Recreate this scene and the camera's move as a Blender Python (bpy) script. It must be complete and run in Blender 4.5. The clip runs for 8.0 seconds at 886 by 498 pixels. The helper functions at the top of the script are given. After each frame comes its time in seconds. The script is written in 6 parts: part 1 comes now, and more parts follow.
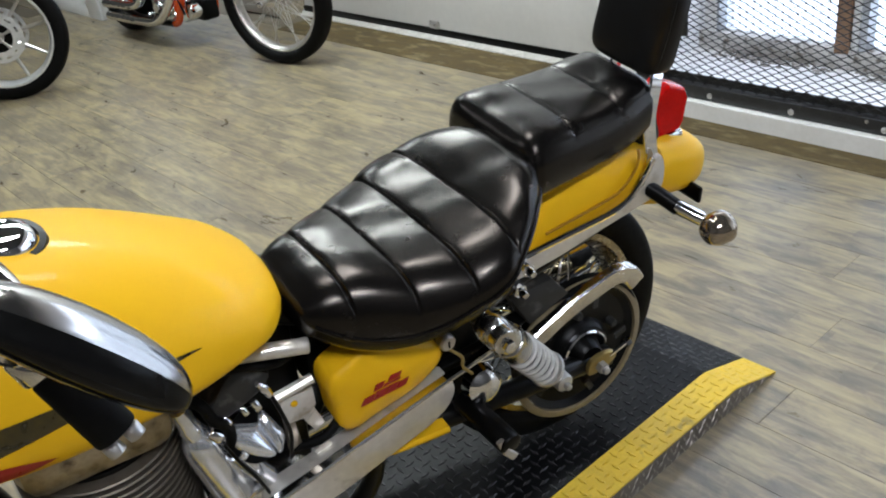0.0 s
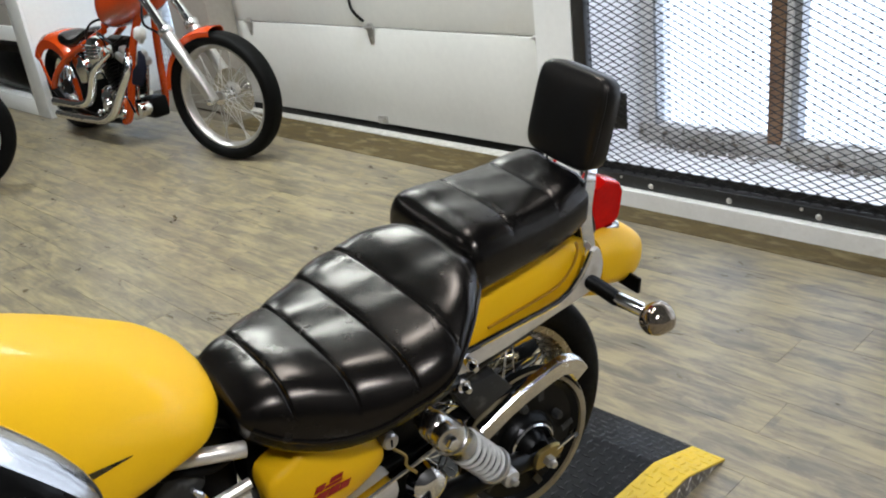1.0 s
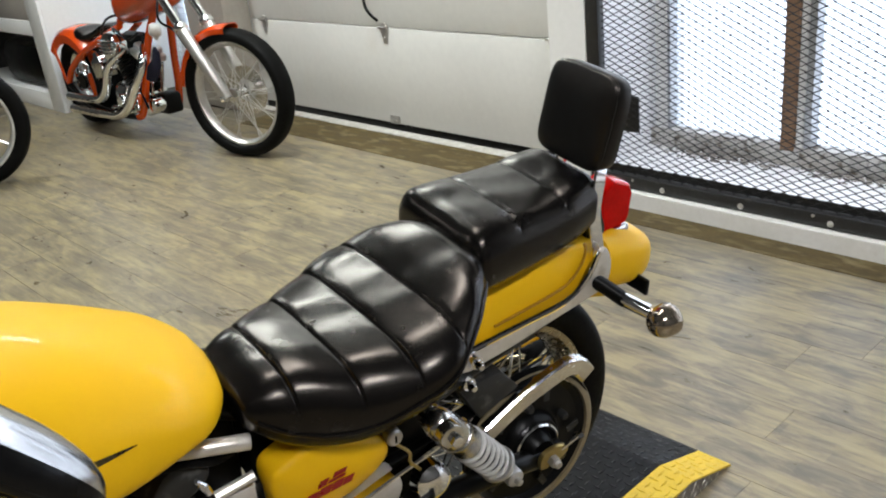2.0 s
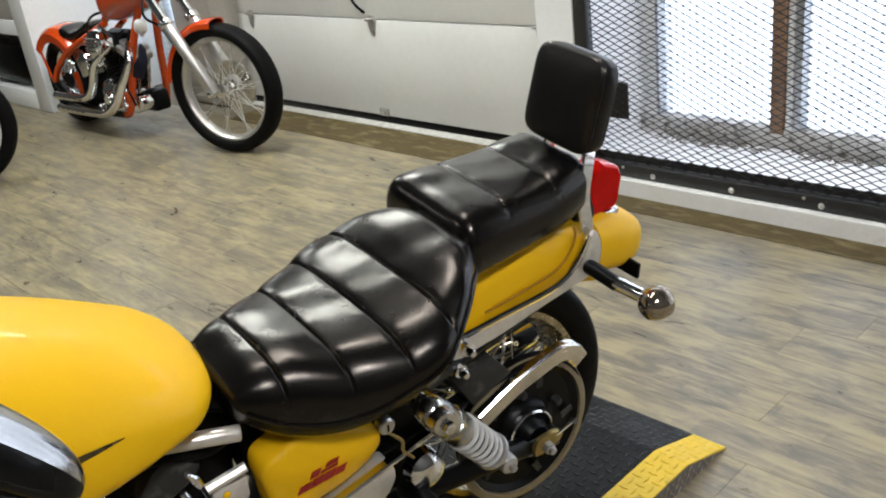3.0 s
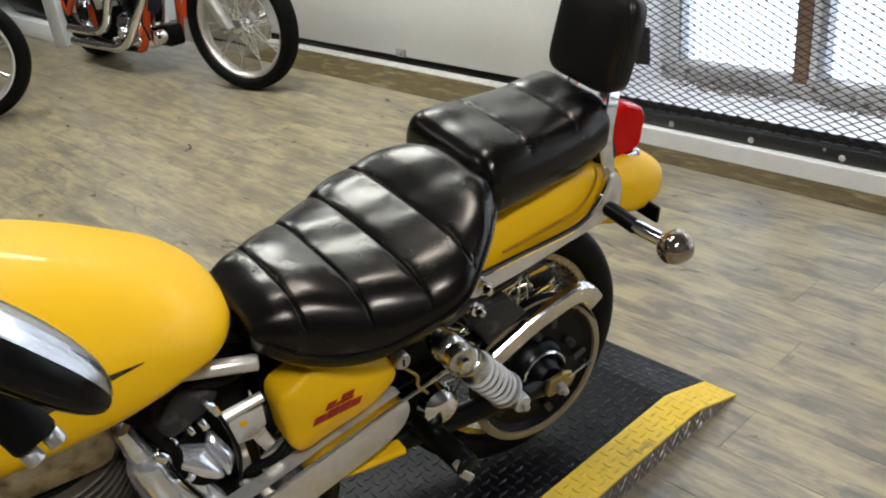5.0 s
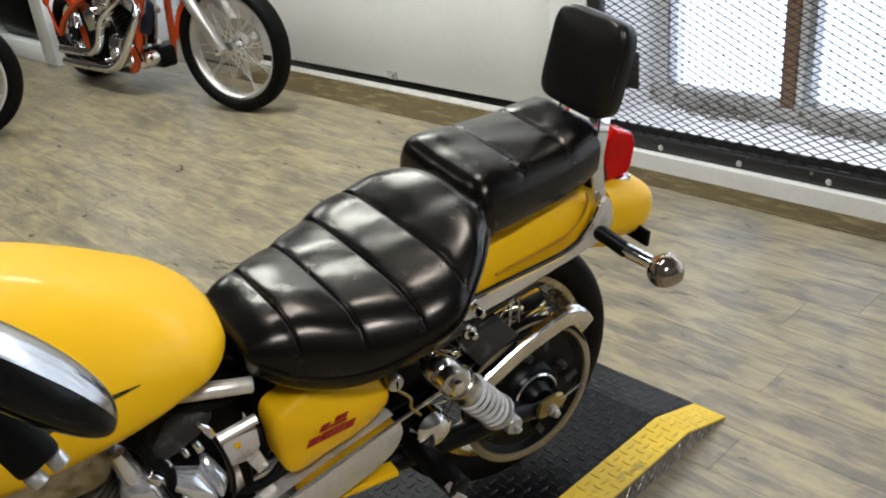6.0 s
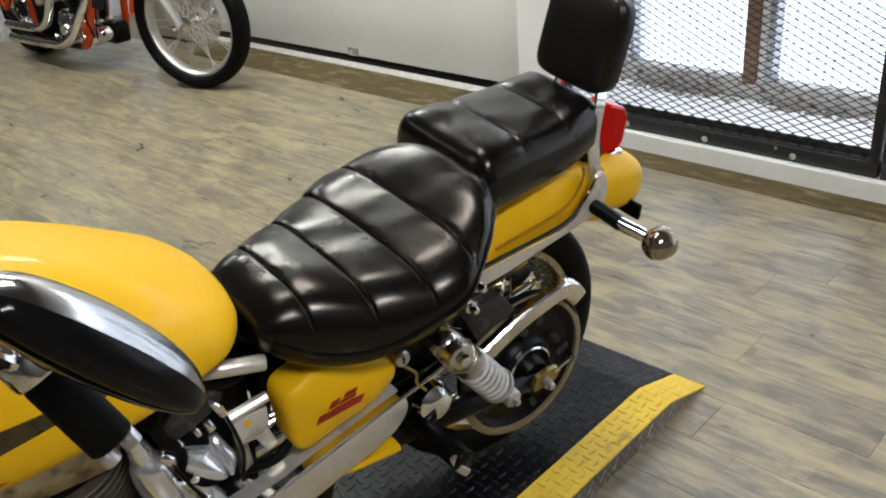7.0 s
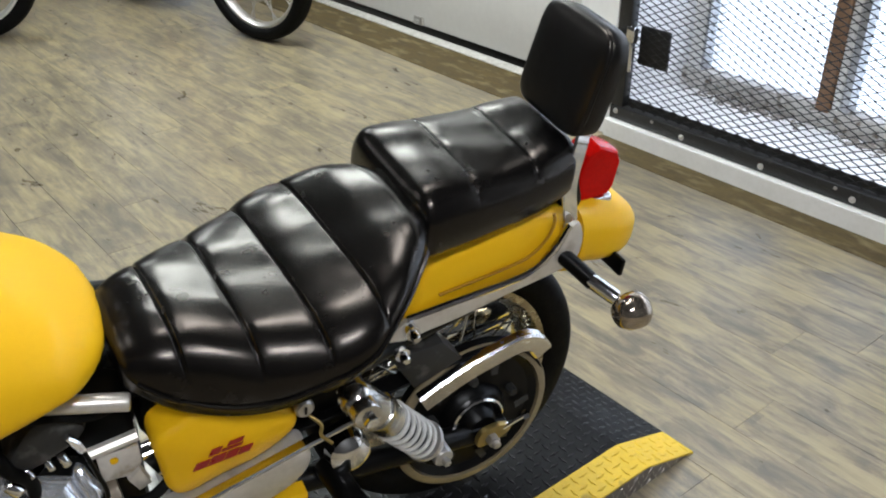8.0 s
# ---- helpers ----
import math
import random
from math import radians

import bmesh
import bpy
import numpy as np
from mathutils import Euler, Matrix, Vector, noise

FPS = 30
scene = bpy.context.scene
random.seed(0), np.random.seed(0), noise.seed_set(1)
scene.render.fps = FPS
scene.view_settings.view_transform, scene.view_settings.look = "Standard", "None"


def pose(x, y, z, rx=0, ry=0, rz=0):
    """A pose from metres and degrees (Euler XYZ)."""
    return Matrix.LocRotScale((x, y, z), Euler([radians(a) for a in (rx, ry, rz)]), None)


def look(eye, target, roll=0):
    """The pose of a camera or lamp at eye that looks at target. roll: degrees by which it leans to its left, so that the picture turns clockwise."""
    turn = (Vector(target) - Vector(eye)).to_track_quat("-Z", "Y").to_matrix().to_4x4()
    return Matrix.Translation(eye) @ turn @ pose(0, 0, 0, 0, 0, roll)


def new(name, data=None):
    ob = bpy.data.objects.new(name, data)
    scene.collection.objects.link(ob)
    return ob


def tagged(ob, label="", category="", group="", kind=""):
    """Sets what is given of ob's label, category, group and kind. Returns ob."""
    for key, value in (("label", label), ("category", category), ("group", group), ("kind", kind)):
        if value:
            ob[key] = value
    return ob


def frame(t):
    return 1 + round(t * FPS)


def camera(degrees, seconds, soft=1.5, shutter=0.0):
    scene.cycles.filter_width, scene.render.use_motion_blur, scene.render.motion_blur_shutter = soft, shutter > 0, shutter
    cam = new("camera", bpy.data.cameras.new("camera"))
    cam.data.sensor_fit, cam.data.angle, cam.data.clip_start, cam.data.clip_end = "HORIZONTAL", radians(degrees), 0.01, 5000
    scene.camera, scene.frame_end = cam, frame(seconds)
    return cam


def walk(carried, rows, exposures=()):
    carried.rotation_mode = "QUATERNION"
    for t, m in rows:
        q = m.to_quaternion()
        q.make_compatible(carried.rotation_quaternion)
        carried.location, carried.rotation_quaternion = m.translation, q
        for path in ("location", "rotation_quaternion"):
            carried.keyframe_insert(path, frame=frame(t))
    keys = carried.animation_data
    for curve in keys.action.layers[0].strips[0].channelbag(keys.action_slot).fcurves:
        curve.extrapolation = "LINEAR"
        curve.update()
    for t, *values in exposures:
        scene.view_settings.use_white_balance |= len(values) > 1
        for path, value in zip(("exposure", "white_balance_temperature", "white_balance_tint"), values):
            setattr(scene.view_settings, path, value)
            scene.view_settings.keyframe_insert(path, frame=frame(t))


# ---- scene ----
cam = camera(53.0, 8.0, soft=2.0)
PATH = [
    (0, (-1.506, -0.797, 1.27), (-0.422, 0.587, 0.315), -7.8),
    (0.5, (-1.482, -0.799, 1.276), (-0.286, 0.56, 0.425), -7.2),
    (1, (-1.489, -0.813, 1.278), (-0.258, 0.553, 0.491), -7.2),
    (2.3, (-1.489, -0.819, 1.268), (-0.276, 0.567, 0.488), -6.3),
    (2.5, (-1.485, -0.82, 1.265), (-0.274, 0.559, 0.471), -7.0),
    (3, (-1.481, -0.817, 1.257), (-0.26, 0.553, 0.462), -7.5),
    (3.5, (-1.486, -0.811, 1.252), (-0.274, 0.55, 0.429), -6.9),
    (4, (-1.487, -0.811, 1.245), (-0.295, 0.549, 0.392), -7.1),
    (4.5, (-1.489, -0.804, 1.241), (-0.329, 0.552, 0.337), -6.5),
    (6, (-1.501, -0.81, 1.252), (-0.306, 0.543, 0.391), -5.9),
    (6.5, (-1.527, -0.788, 1.258), (-0.273, 0.53, 0.426), -5.8),
    (7, (-1.559, -0.756, 1.256), (-0.302, 0.502, 0.341), -5.0),
    (7.2, (-1.52, -0.749, 1.266), (-0.319, 0.569, 0.36), -6.0),
    (7.5, (-1.422, -0.762, 1.275), (-0.297, 0.584, 0.315), -2.4),
    (8, (-1.292, -0.754, 1.275), (-0.187, 0.593, 0.294), 0.2),
]
walk(cam, [(t, look(eye, target, roll)) for t, eye, target, roll in PATH], [(0.0, 0.0, 6050, 10), (0.5, 0.02, 6100, 10), (1.0, 0.03, 6250, 10), (3.0, 0.02, 6450, 10), (4.5, 0.0, 6450, 10), (6.5, 0.02, 6450, 10), (7.0, -0.04, 6450, 10), (7.5, 0.02, 6350, 10), (8.0, 0.04, 6200, 10)])

# ---- light ----
world = bpy.data.worlds.new("sky")
scene.world = world
world.use_nodes = True
wn = world.node_tree
sky = wn.nodes.new("ShaderNodeTexSky")
sky.sky_type, sky.sun_disc = "NISHITA", False
sky.sun_elevation, sky.sun_rotation = radians(35), radians(120)
wn.nodes["Background"].inputs[1].default_value = 0.12
wn.links.new(sky.outputs[0], wn.nodes["Background"].inputs[0])

# ceiling lamps: x, y, length, watts, colour
GREENISH, NEUTRAL, WARM = (0.92, 0.985, 0.94), (0.97, 0.97, 0.98), (1.0, 0.96, 0.92)
LAMPS = [(0.40, 2.40, 1.7, 76, GREENISH), (-0.50, 0.50, 1.2, 25, WARM), (-1.9, -2.2, 1.2, 95, NEUTRAL), (-0.2, 4.5, 1.2, 56, GREENISH), (-3.5, 1.8, 1.2, 10, NEUTRAL), (-3.5, 5.2, 1.2, 12, NEUTRAL)]
LAMP_H = 0.30
CEILING = 3.1


def area_lamp(name, at, to, w, h, watts, colour):
    data = bpy.data.lights.new(name, "AREA")
    data.shape, data.size, data.size_y, data.energy, data.color = "RECTANGLE", w, h, watts, colour
    ob = new(name, data)
    ob.matrix_world = look(at, to)
    return ob


for lx, ly, length, watts, tint in LAMPS:
    area_lamp("tube_light", (lx, ly, CEILING - 0.13), (lx, ly, 0), length, LAMP_H, watts, tint).matrix_world = pose(lx, ly, CEILING - 0.13)
area_lamp("window_daylight", (1.72, -1.0, 1.17), (0, -1.0, 1.17), 4.4, 2.0, 31, (0.78, 0.88, 1.0))
# added fill inside the reveal, aimed down to brighten sill and floor
area_lamp("window_daylight", (1.42, -0.15, 2.08), (0.9, -0.15, 0.0), 2.8, 0.4, 36, (0.80, 0.87, 1.0))
area_lamp("window_daylight", (1.72, 5.08, 1.17), (0, 5.08, 1.17), 0.72, 2.1, 9, (0.66, 0.83, 1.0))

# ---- materials ----


def material(name, c1, c2=None, rough=0.5, metal=0.0, scale=8.0, fine=80.0, bump=0.0, bump_scale=200.0, coat=0.0, spread=0.08,
             stretch=(1, 1, 1), emit=0.0, dirt=None, dirt_scale=3.0, dirt_at=(0.55, 0.75), per_object=False, transmission=0.0, specular=0.5):
    m = bpy.data.materials.new(name)
    m.use_nodes = True
    t = m.node_tree
    n, l = t.nodes, t.links
    b = n["Principled BSDF"]
    c2 = c2 or tuple(v * 0.8 for v in c1)
    co = n.new("ShaderNodeTexCoord")
    mp = n.new("ShaderNodeMapping")
    mp.inputs["Scale"].default_value = stretch
    l.new(co.outputs["Object"], mp.inputs["Vector"])
    vec = mp.outputs[0]
    if per_object:
        info = n.new("ShaderNodeObjectInfo")
        mul = n.new("ShaderNodeMath")
        mul.operation, mul.inputs[1].default_value = "MULTIPLY", 37.0
        l.new(info.outputs["Random"], mul.inputs[0])
        add = n.new("ShaderNodeVectorMath")
        l.new(mp.outputs[0], add.inputs[0])
        l.new(mul.outputs[0], add.inputs[1])
        vec = add.outputs[0]
    big = n.new("ShaderNodeTexNoise")
    big.inputs["Scale"].default_value, big.inputs["Detail"].default_value = scale, 5
    small = n.new("ShaderNodeTexNoise")
    small.inputs["Scale"].default_value, small.inputs["Detail"].default_value = fine, 4
    l.new(vec, big.inputs["Vector"]), l.new(vec, small.inputs["Vector"])
    avg = n.new("ShaderNodeMath")
    avg.operation = "MULTIPLY_ADD"
    avg.inputs[1].default_value, avg.inputs[2].default_value = 0.45, 0.0
    l.new(small.outputs[0], avg.inputs[0])
    tot = n.new("ShaderNodeMath")
    tot.operation = "MULTIPLY_ADD"
    tot.inputs[1].default_value = 0.55
    l.new(big.outputs[0], tot.inputs[0]), l.new(avg.outputs[0], tot.inputs[2])
    ramp = n.new("ShaderNodeValToRGB")
    ramp.color_ramp.elements[0].position, ramp.color_ramp.elements[1].position = 0.35, 0.65
    ramp.color_ramp.elements[0].color, ramp.color_ramp.elements[1].color = (*c2, 1), (*c1, 1)
    l.new(tot.outputs[0], ramp.inputs[0])
    colour = ramp.outputs[0]
    if dirt:
        dn = n.new("ShaderNodeTexNoise")
        dn.inputs["Scale"].default_value, dn.inputs["Detail"].default_value = dirt_scale, 8
        l.new(vec, dn.inputs["Vector"])
        dr = n.new("ShaderNodeMapRange")
        dr.inputs[1].default_value, dr.inputs[2].default_value = dirt_at
        l.new(dn.outputs[0], dr.inputs[0])
        mx = n.new("ShaderNodeMix")
        mx.data_type = "RGBA"
        mx.inputs[7].default_value = (*dirt, 1)
        l.new(dr.outputs[0], mx.inputs[0]), l.new(colour, mx.inputs[6])
        colour = mx.outputs[2]
    l.new(colour, b.inputs["Base Color"])
    rr = n.new("ShaderNodeMapRange")
    rr.inputs[1].default_value, rr.inputs[2].default_value = 0.3, 0.7
    rr.inputs[3].default_value, rr.inputs[4].default_value = max(0.02, rough - spread), min(1, rough + spread)
    l.new(tot.outputs[0], rr.inputs[0]), l.new(rr.outputs[0], b.inputs["Roughness"])
    b.inputs["Metallic"].default_value = metal
    b.inputs["Specular IOR Level"].default_value = specular
    b.inputs["Coat Weight"].default_value, b.inputs["Coat Roughness"].default_value = coat, 0.05
    b.inputs["Transmission Weight"].default_value = transmission
    if emit:
        l.new(colour, b.inputs["Emission Color"])
        b.inputs["Emission Strength"].default_value = emit
    if bump:
        bn = n.new("ShaderNodeTexNoise")
        bn.inputs["Scale"].default_value, bn.inputs["Detail"].default_value = bump_scale, 3
        l.new(vec, bn.inputs["Vector"])
        bp = n.new("ShaderNodeBump")
        bp.inputs["Strength"].default_value, bp.inputs["Distance"].default_value = bump, 0.002
        l.new(bn.outputs[0], bp.inputs["Height"]), l.new(bp.outputs[0], b.inputs["Normal"])
    return m


def plank_material():
    """Printed vinyl oak: strips of yellow-beige and grey-brown that run into one another, streaky grain, a few knots."""
    m = bpy.data.materials.new("vinyl_oak")
    m.use_nodes = True
    t = m.node_tree
    n, l = t.nodes, t.links
    b = n["Principled BSDF"]
    co = n.new("ShaderNodeTexCoord")
    info = n.new("ShaderNodeObjectInfo")
    mul = n.new("ShaderNodeMath")
    mul.operation, mul.inputs[1].default_value = "MULTIPLY", 53.0
    l.new(info.outputs["Random"], mul.inputs[0])

    def field(scale, detail, rough, distort=0.0):
        mp = n.new("ShaderNodeMapping")
        mp.inputs["Scale"].default_value = (*scale, 1)
        l.new(co.outputs["Object"], mp.inputs[0])
        add = n.new("ShaderNodeVectorMath")
        l.new(mp.outputs[0], add.inputs[0]), l.new(mul.outputs[0], add.inputs[1])
        q = n.new("ShaderNodeTexNoise")
        for key, value in (("Scale", 1.0), ("Detail", detail), ("Roughness", rough), ("Distortion", distort)):
            q.inputs[key].default_value = value
        l.new(add.outputs[0], q.inputs["Vector"])
        return q.outputs[0], add.outputs[0]

    def spread(src, a, b0, c, d):
        q = n.new("ShaderNodeMapRange")
        for k, v in enumerate((a, b0, c, d)):
            q.inputs[k + 1].default_value = v
        l.new(src, q.inputs[0])
        return q.outputs[0]

    def maths(op, a, b0):
        q = n.new("ShaderNodeMath")
        q.operation = op
        for k, v in enumerate((a, b0)):
            if isinstance(v, float):
                q.inputs[k].default_value = v
            else:
                l.new(v, q.inputs[k])
        return q.outputs[0]

    streaks, _ = field((27, 5.0), 6, 0.64, 0.6)
    place = n.new("ShaderNodeNewGeometry")
    across = n.new("ShaderNodeMapping")
    across.inputs["Scale"].default_value = (13.0, 5.5, 1)
    l.new(place.outputs["Position"], across.inputs[0])
    cloud = n.new("ShaderNodeTexNoise")
    for key, value in (("Scale", 1.0), ("Detail", 7), ("Roughness", 0.66), ("Distortion", 1.0)):
        cloud.inputs[key].default_value = value
    l.new(across.outputs[0], cloud.inputs["Vector"])
    patches = cloud.outputs[0]
    turn = n.new("ShaderNodeMapping")
    turn.inputs["Rotation"].default_value = (0, 0, radians(90))
    l.new(co.outputs["Object"], turn.inputs[0])
    shift = n.new("ShaderNodeVectorMath")
    l.new(turn.outputs[0], shift.inputs[0]), l.new(mul.outputs[0], shift.inputs[1])
    strip = n.new("ShaderNodeTexBrick")
    strip.offset, strip.squash = 0.37, 1.0
    for key, value in (("Scale", 1.0), ("Mortar Size", 0.0), ("Brick Width", 0.33), ("Row Height", 0.0507), ("Bias", 0.0)):
        strip.inputs[key].default_value = value
    strip.inputs["Color1"].default_value, strip.inputs["Color2"].default_value = (1, 1, 1, 1), (0, 0, 0, 1)
    l.new(shift.outputs[0], strip.inputs["Vector"])
    mix = maths("ADD", maths("MULTIPLY", streaks, 0.52), maths("MULTIPLY", patches, 0.48))
    mix = maths("ADD", mix, maths("MULTIPLY", strip.outputs["Color"], 0.065))
    tone = n.new("ShaderNodeValToRGB")
    e = tone.color_ramp.elements
    e[0].position, e[0].color = 0.425, (0.150, 0.128, 0.096, 1)
    e[1].position, e[1].color = 0.62, (0.338, 0.276, 0.160, 1)
    mid = e.new(0.49)
    mid.color = (0.198, 0.165, 0.114, 1)
    mid = e.new(0.55)
    mid.color = (0.262, 0.216, 0.138, 1)
    l.new(mix, tone.inputs[0])
    grain, _ = field((75, 6), 8, 0.66)
    dark = spread(grain, 0.34, 0.62, 0.74, 1.04)
    _, where = field((3.4, 1.3), 0, 0.5)
    vo = n.new("ShaderNodeTexVoronoi")
    vo.inputs["Scale"].default_value = 1.0
    l.new(where, vo.inputs["Vector"])
    dark = maths("MULTIPLY", dark, spread(vo.outputs["Distance"], 0.012, 0.05, 0.5, 1.0))
    dark = maths("MULTIPLY", dark, spread(info.outputs["Random"], 0.0, 1.0, 0.97, 1.03))
    done = n.new("ShaderNodeVectorMath")
    done.operation = "SCALE"
    l.new(tone.outputs[0], done.inputs[0]), l.new(dark, done.inputs["Scale"])
    l.new(done.outputs[0], b.inputs["Base Color"])
    l.new(spread(patches, 0.3, 0.7, 0.26, 0.40), b.inputs["Roughness"])
    bump = n.new("ShaderNodeBump")
    bump.inputs["Strength"].default_value, bump.inputs["Distance"].default_value = 0.12, 0.0015
    l.new(grain, bump.inputs["Height"]), l.new(bump.outputs[0], b.inputs["Normal"])
    return m


def leather_material(name="black_leather", rough=0.24, c1=(0.0022, 0.0021, 0.0021), c2=(0.0034, 0.0032, 0.0031)):
    """Black vinyl leather with a fine pebbled grain and rubbed, duller patches."""
    m = material(name, c1, c2, rough=rough, spread=0.05, scale=18, fine=70, specular=0.38)
    t = m.node_tree
    n, l = t.nodes, t.links
    b = n["Principled BSDF"]
    b.inputs["Specular Tint"].default_value = (1.0, 0.90, 0.81, 1)
    co = n.new("ShaderNodeTexCoord")
    grain = n.new("ShaderNodeTexNoise")
    grain.inputs["Scale"].default_value, grain.inputs["Detail"].default_value = 260, 0
    wrinkle = n.new("ShaderNodeTexNoise")
    wrinkle.inputs["Scale"].default_value, wrinkle.inputs["Detail"].default_value, wrinkle.inputs["Roughness"].default_value = 45, 2, 0.5
    for q in (grain, wrinkle):
        l.new(co.outputs["Object"], q.inputs["Vector"])
    fine = n.new("ShaderNodeBump")
    fine.inputs["Strength"].default_value, fine.inputs["Distance"].default_value = 0.07, 0.0008
    l.new(grain.outputs[0], fine.inputs["Height"])
    broad = n.new("ShaderNodeBump")
    broad.inputs["Strength"].default_value, broad.inputs["Distance"].default_value = 0.07, 0.0020
    l.new(wrinkle.outputs[0], broad.inputs["Height"]), l.new(fine.outputs[0], broad.inputs["Normal"])
    l.new(broad.outputs[0], b.inputs["Normal"])
    return m


M_PLANK = plank_material()
M_SUBFLOOR = material("floor_joint", (0.16, 0.135, 0.10), rough=0.8)
M_WALL = material("white_wall_paint", (0.85, 0.85, 0.85), (0.80, 0.80, 0.80), rough=0.55, scale=2, fine=40, bump=0.12, bump_scale=120, dirt=(0.55, 0.52, 0.47), dirt_at=(0.66, 0.9))
M_GREYWALL = material("grey_wall_paint", (0.06, 0.058, 0.056), (0.05, 0.048, 0.046), rough=0.6, scale=2, fine=40)
M_CURB = material("white_curb_paint", (0.84, 0.83, 0.81), (0.76, 0.75, 0.72), rough=0.5, scale=6, fine=60, bump=0.3, bump_scale=60, dirt=(0.42, 0.37, 0.30), dirt_scale=9, dirt_at=(0.64, 0.9))
M_CEILING = material("ceiling_dark_grey", (0.06, 0.06, 0.06), rough=0.8)
M_DOOR = material("door_panel_paint", (0.68, 0.67, 0.645), (0.63, 0.62, 0.60), rough=0.42, scale=3, fine=30, bump=0.08, bump_scale=90, dirt=(0.6, 0.57, 0.52), dirt_at=(0.6, 0.9))
M_BLACKSTEEL = material("black_painted_steel", (0.022, 0.022, 0.023), (0.012, 0.012, 0.012), rough=0.45, scale=20, fine=150, bump=0.2, bump_scale=150, dirt=(0.07, 0.065, 0.06), dirt_scale=30, dirt_at=(0.62, 0.8))
M_WOOD = material("old_brown_wood", (0.30, 0.17, 0.09), (0.20, 0.11, 0.06), rough=0.7, scale=6, fine=60, stretch=(6, 6, 1), bump=0.5, bump_scale=40)
M_ROT = material("weathered_sill_wood", (0.70, 0.68, 0.65), (0.46, 0.43, 0.39), rough=0.8, scale=14, fine=60, bump=0.9, bump_scale=70, dirt=(0.16, 0.13, 0.10), dirt_scale=26, dirt_at=(0.54, 0.66))
M_FLAKE = material("flaked_paint", (0.40, 0.37, 0.33), (0.13, 0.11, 0.09), rough=0.85, scale=30, fine=120)
M_ALU = material("window_aluminium", (0.5, 0.51, 0.53), rough=0.4, metal=0.7)
M_YELLOW = material("yellow_paint", (0.78, 0.445, 0.005), (0.75, 0.425, 0.005), rough=0.46, spread=0.03, scale=3, fine=200, coat=0.10, specular=0.15)
M_LEATHER = leather_material()
# scuffed pad leather; its grey-blue sheen is put into the base colour
M_PADLEATHER = leather_material("scuffed_leather", 0.33, (0.0024, 0.0026, 0.0029), (0.0058, 0.0064, 0.0072))
M_CHROME = material("chrome", (0.86, 0.86, 0.87), (0.80, 0.80, 0.81), rough=0.07, spread=0.03, metal=1.0, scale=10, fine=90)
M_POLISHED = material("spotted_chrome", (0.82, 0.81, 0.80), (0.70, 0.68, 0.65), rough=0.20, spread=0.08, metal=1.0, scale=22, fine=120, dirt=(0.42, 0.37, 0.30), dirt_scale=60, dirt_at=(0.64, 0.74))
M_DULLCHROME = material("weathered_chrome", (0.78, 0.76, 0.73), (0.60, 0.57, 0.53), rough=0.2, spread=0.1, metal=1.0, scale=25, fine=140, bump=0.1, bump_scale=200)
# chrome rim with the fender's yellow reflection put into its base colour
M_RIMTINT = material("tarnished_rim", (0.42, 0.36, 0.24), (0.30, 0.25, 0.17), rough=0.25, spread=0.08, metal=1.0, scale=14, fine=90)
M_ALUMINIUM = material("cast_aluminium", (0.62, 0.61, 0.59), (0.5, 0.48, 0.46), rough=0.38, metal=0.9, scale=20, fine=120, bump=0.2, bump_scale=200)
M_BRUSHED = material("brushed_steel", (0.80, 0.80, 0.80), (0.66, 0.66, 0.66), rough=0.34, spread=0.08, metal=0.55, scale=30, fine=160)
# polished alloy with the window's bluish reflection put into its base colour
M_BRIGHT = material("bright_alloy", (0.86, 0.88, 0.92), (0.74, 0.76, 0.80), rough=0.20, spread=0.06, metal=0.78, scale=30, fine=160)
M_RUBBER = material("tyre_rubber", (0.0016, 0.0016, 0.0016), (0.003, 0.003, 0.003), rough=0.62, scale=8, fine=90, bump=0.2, bump_scale=120, specular=0.12)
M_BLACK = material("black_plastic", (0.0012, 0.0012, 0.0012), (0.002, 0.002, 0.002), rough=0.35, scale=12, fine=120, specular=0.15)
M_GLOSSBLACK = material("gloss_black", (0.004, 0.004, 0.004), (0.006, 0.006, 0.006), rough=0.10, spread=0.03, scale=12, fine=120, specular=0.12)
M_FRAMEBLACK = material("black_frame_enamel", (0.0012, 0.0012, 0.0012), (0.002, 0.002, 0.002), rough=0.34, specular=0.2, scale=12, fine=120, dirt=(0.010, 0.009, 0.007), dirt_scale=18, dirt_at=(0.6, 0.8))
M_RED = material("red_lens", (0.52, 0.004, 0.002), (0.40, 0.003, 0.002), rough=0.12, spread=0.03, scale=30, fine=200, specular=0.12)
M_DECALRED = material("red_decal", (0.30, 0.010, 0.009), rough=0.3)
M_DECALDARK = material("dark_decal", (0.05, 0.035, 0.006), (0.02, 0.016, 0.006), rough=0.3, scale=40)
M_SMOKE = material("signal_lens", (0.42, 0.36, 0.29), rough=0.10, metal=0.9)
M_SATIN = material("satin_chrome", (0.60, 0.58, 0.54), (0.55, 0.53, 0.49), rough=0.2, spread=0.02, metal=1.0, scale=25, fine=60)
M_CREAM = material("cream_rim_paint", (0.22, 0.175, 0.10), (0.16, 0.125, 0.075), rough=0.4, scale=20, fine=80)
M_COIL = material("pale_spring_paint", (0.62, 0.61, 0.59), (0.52, 0.51, 0.49), rough=0.3, scale=20, fine=100)
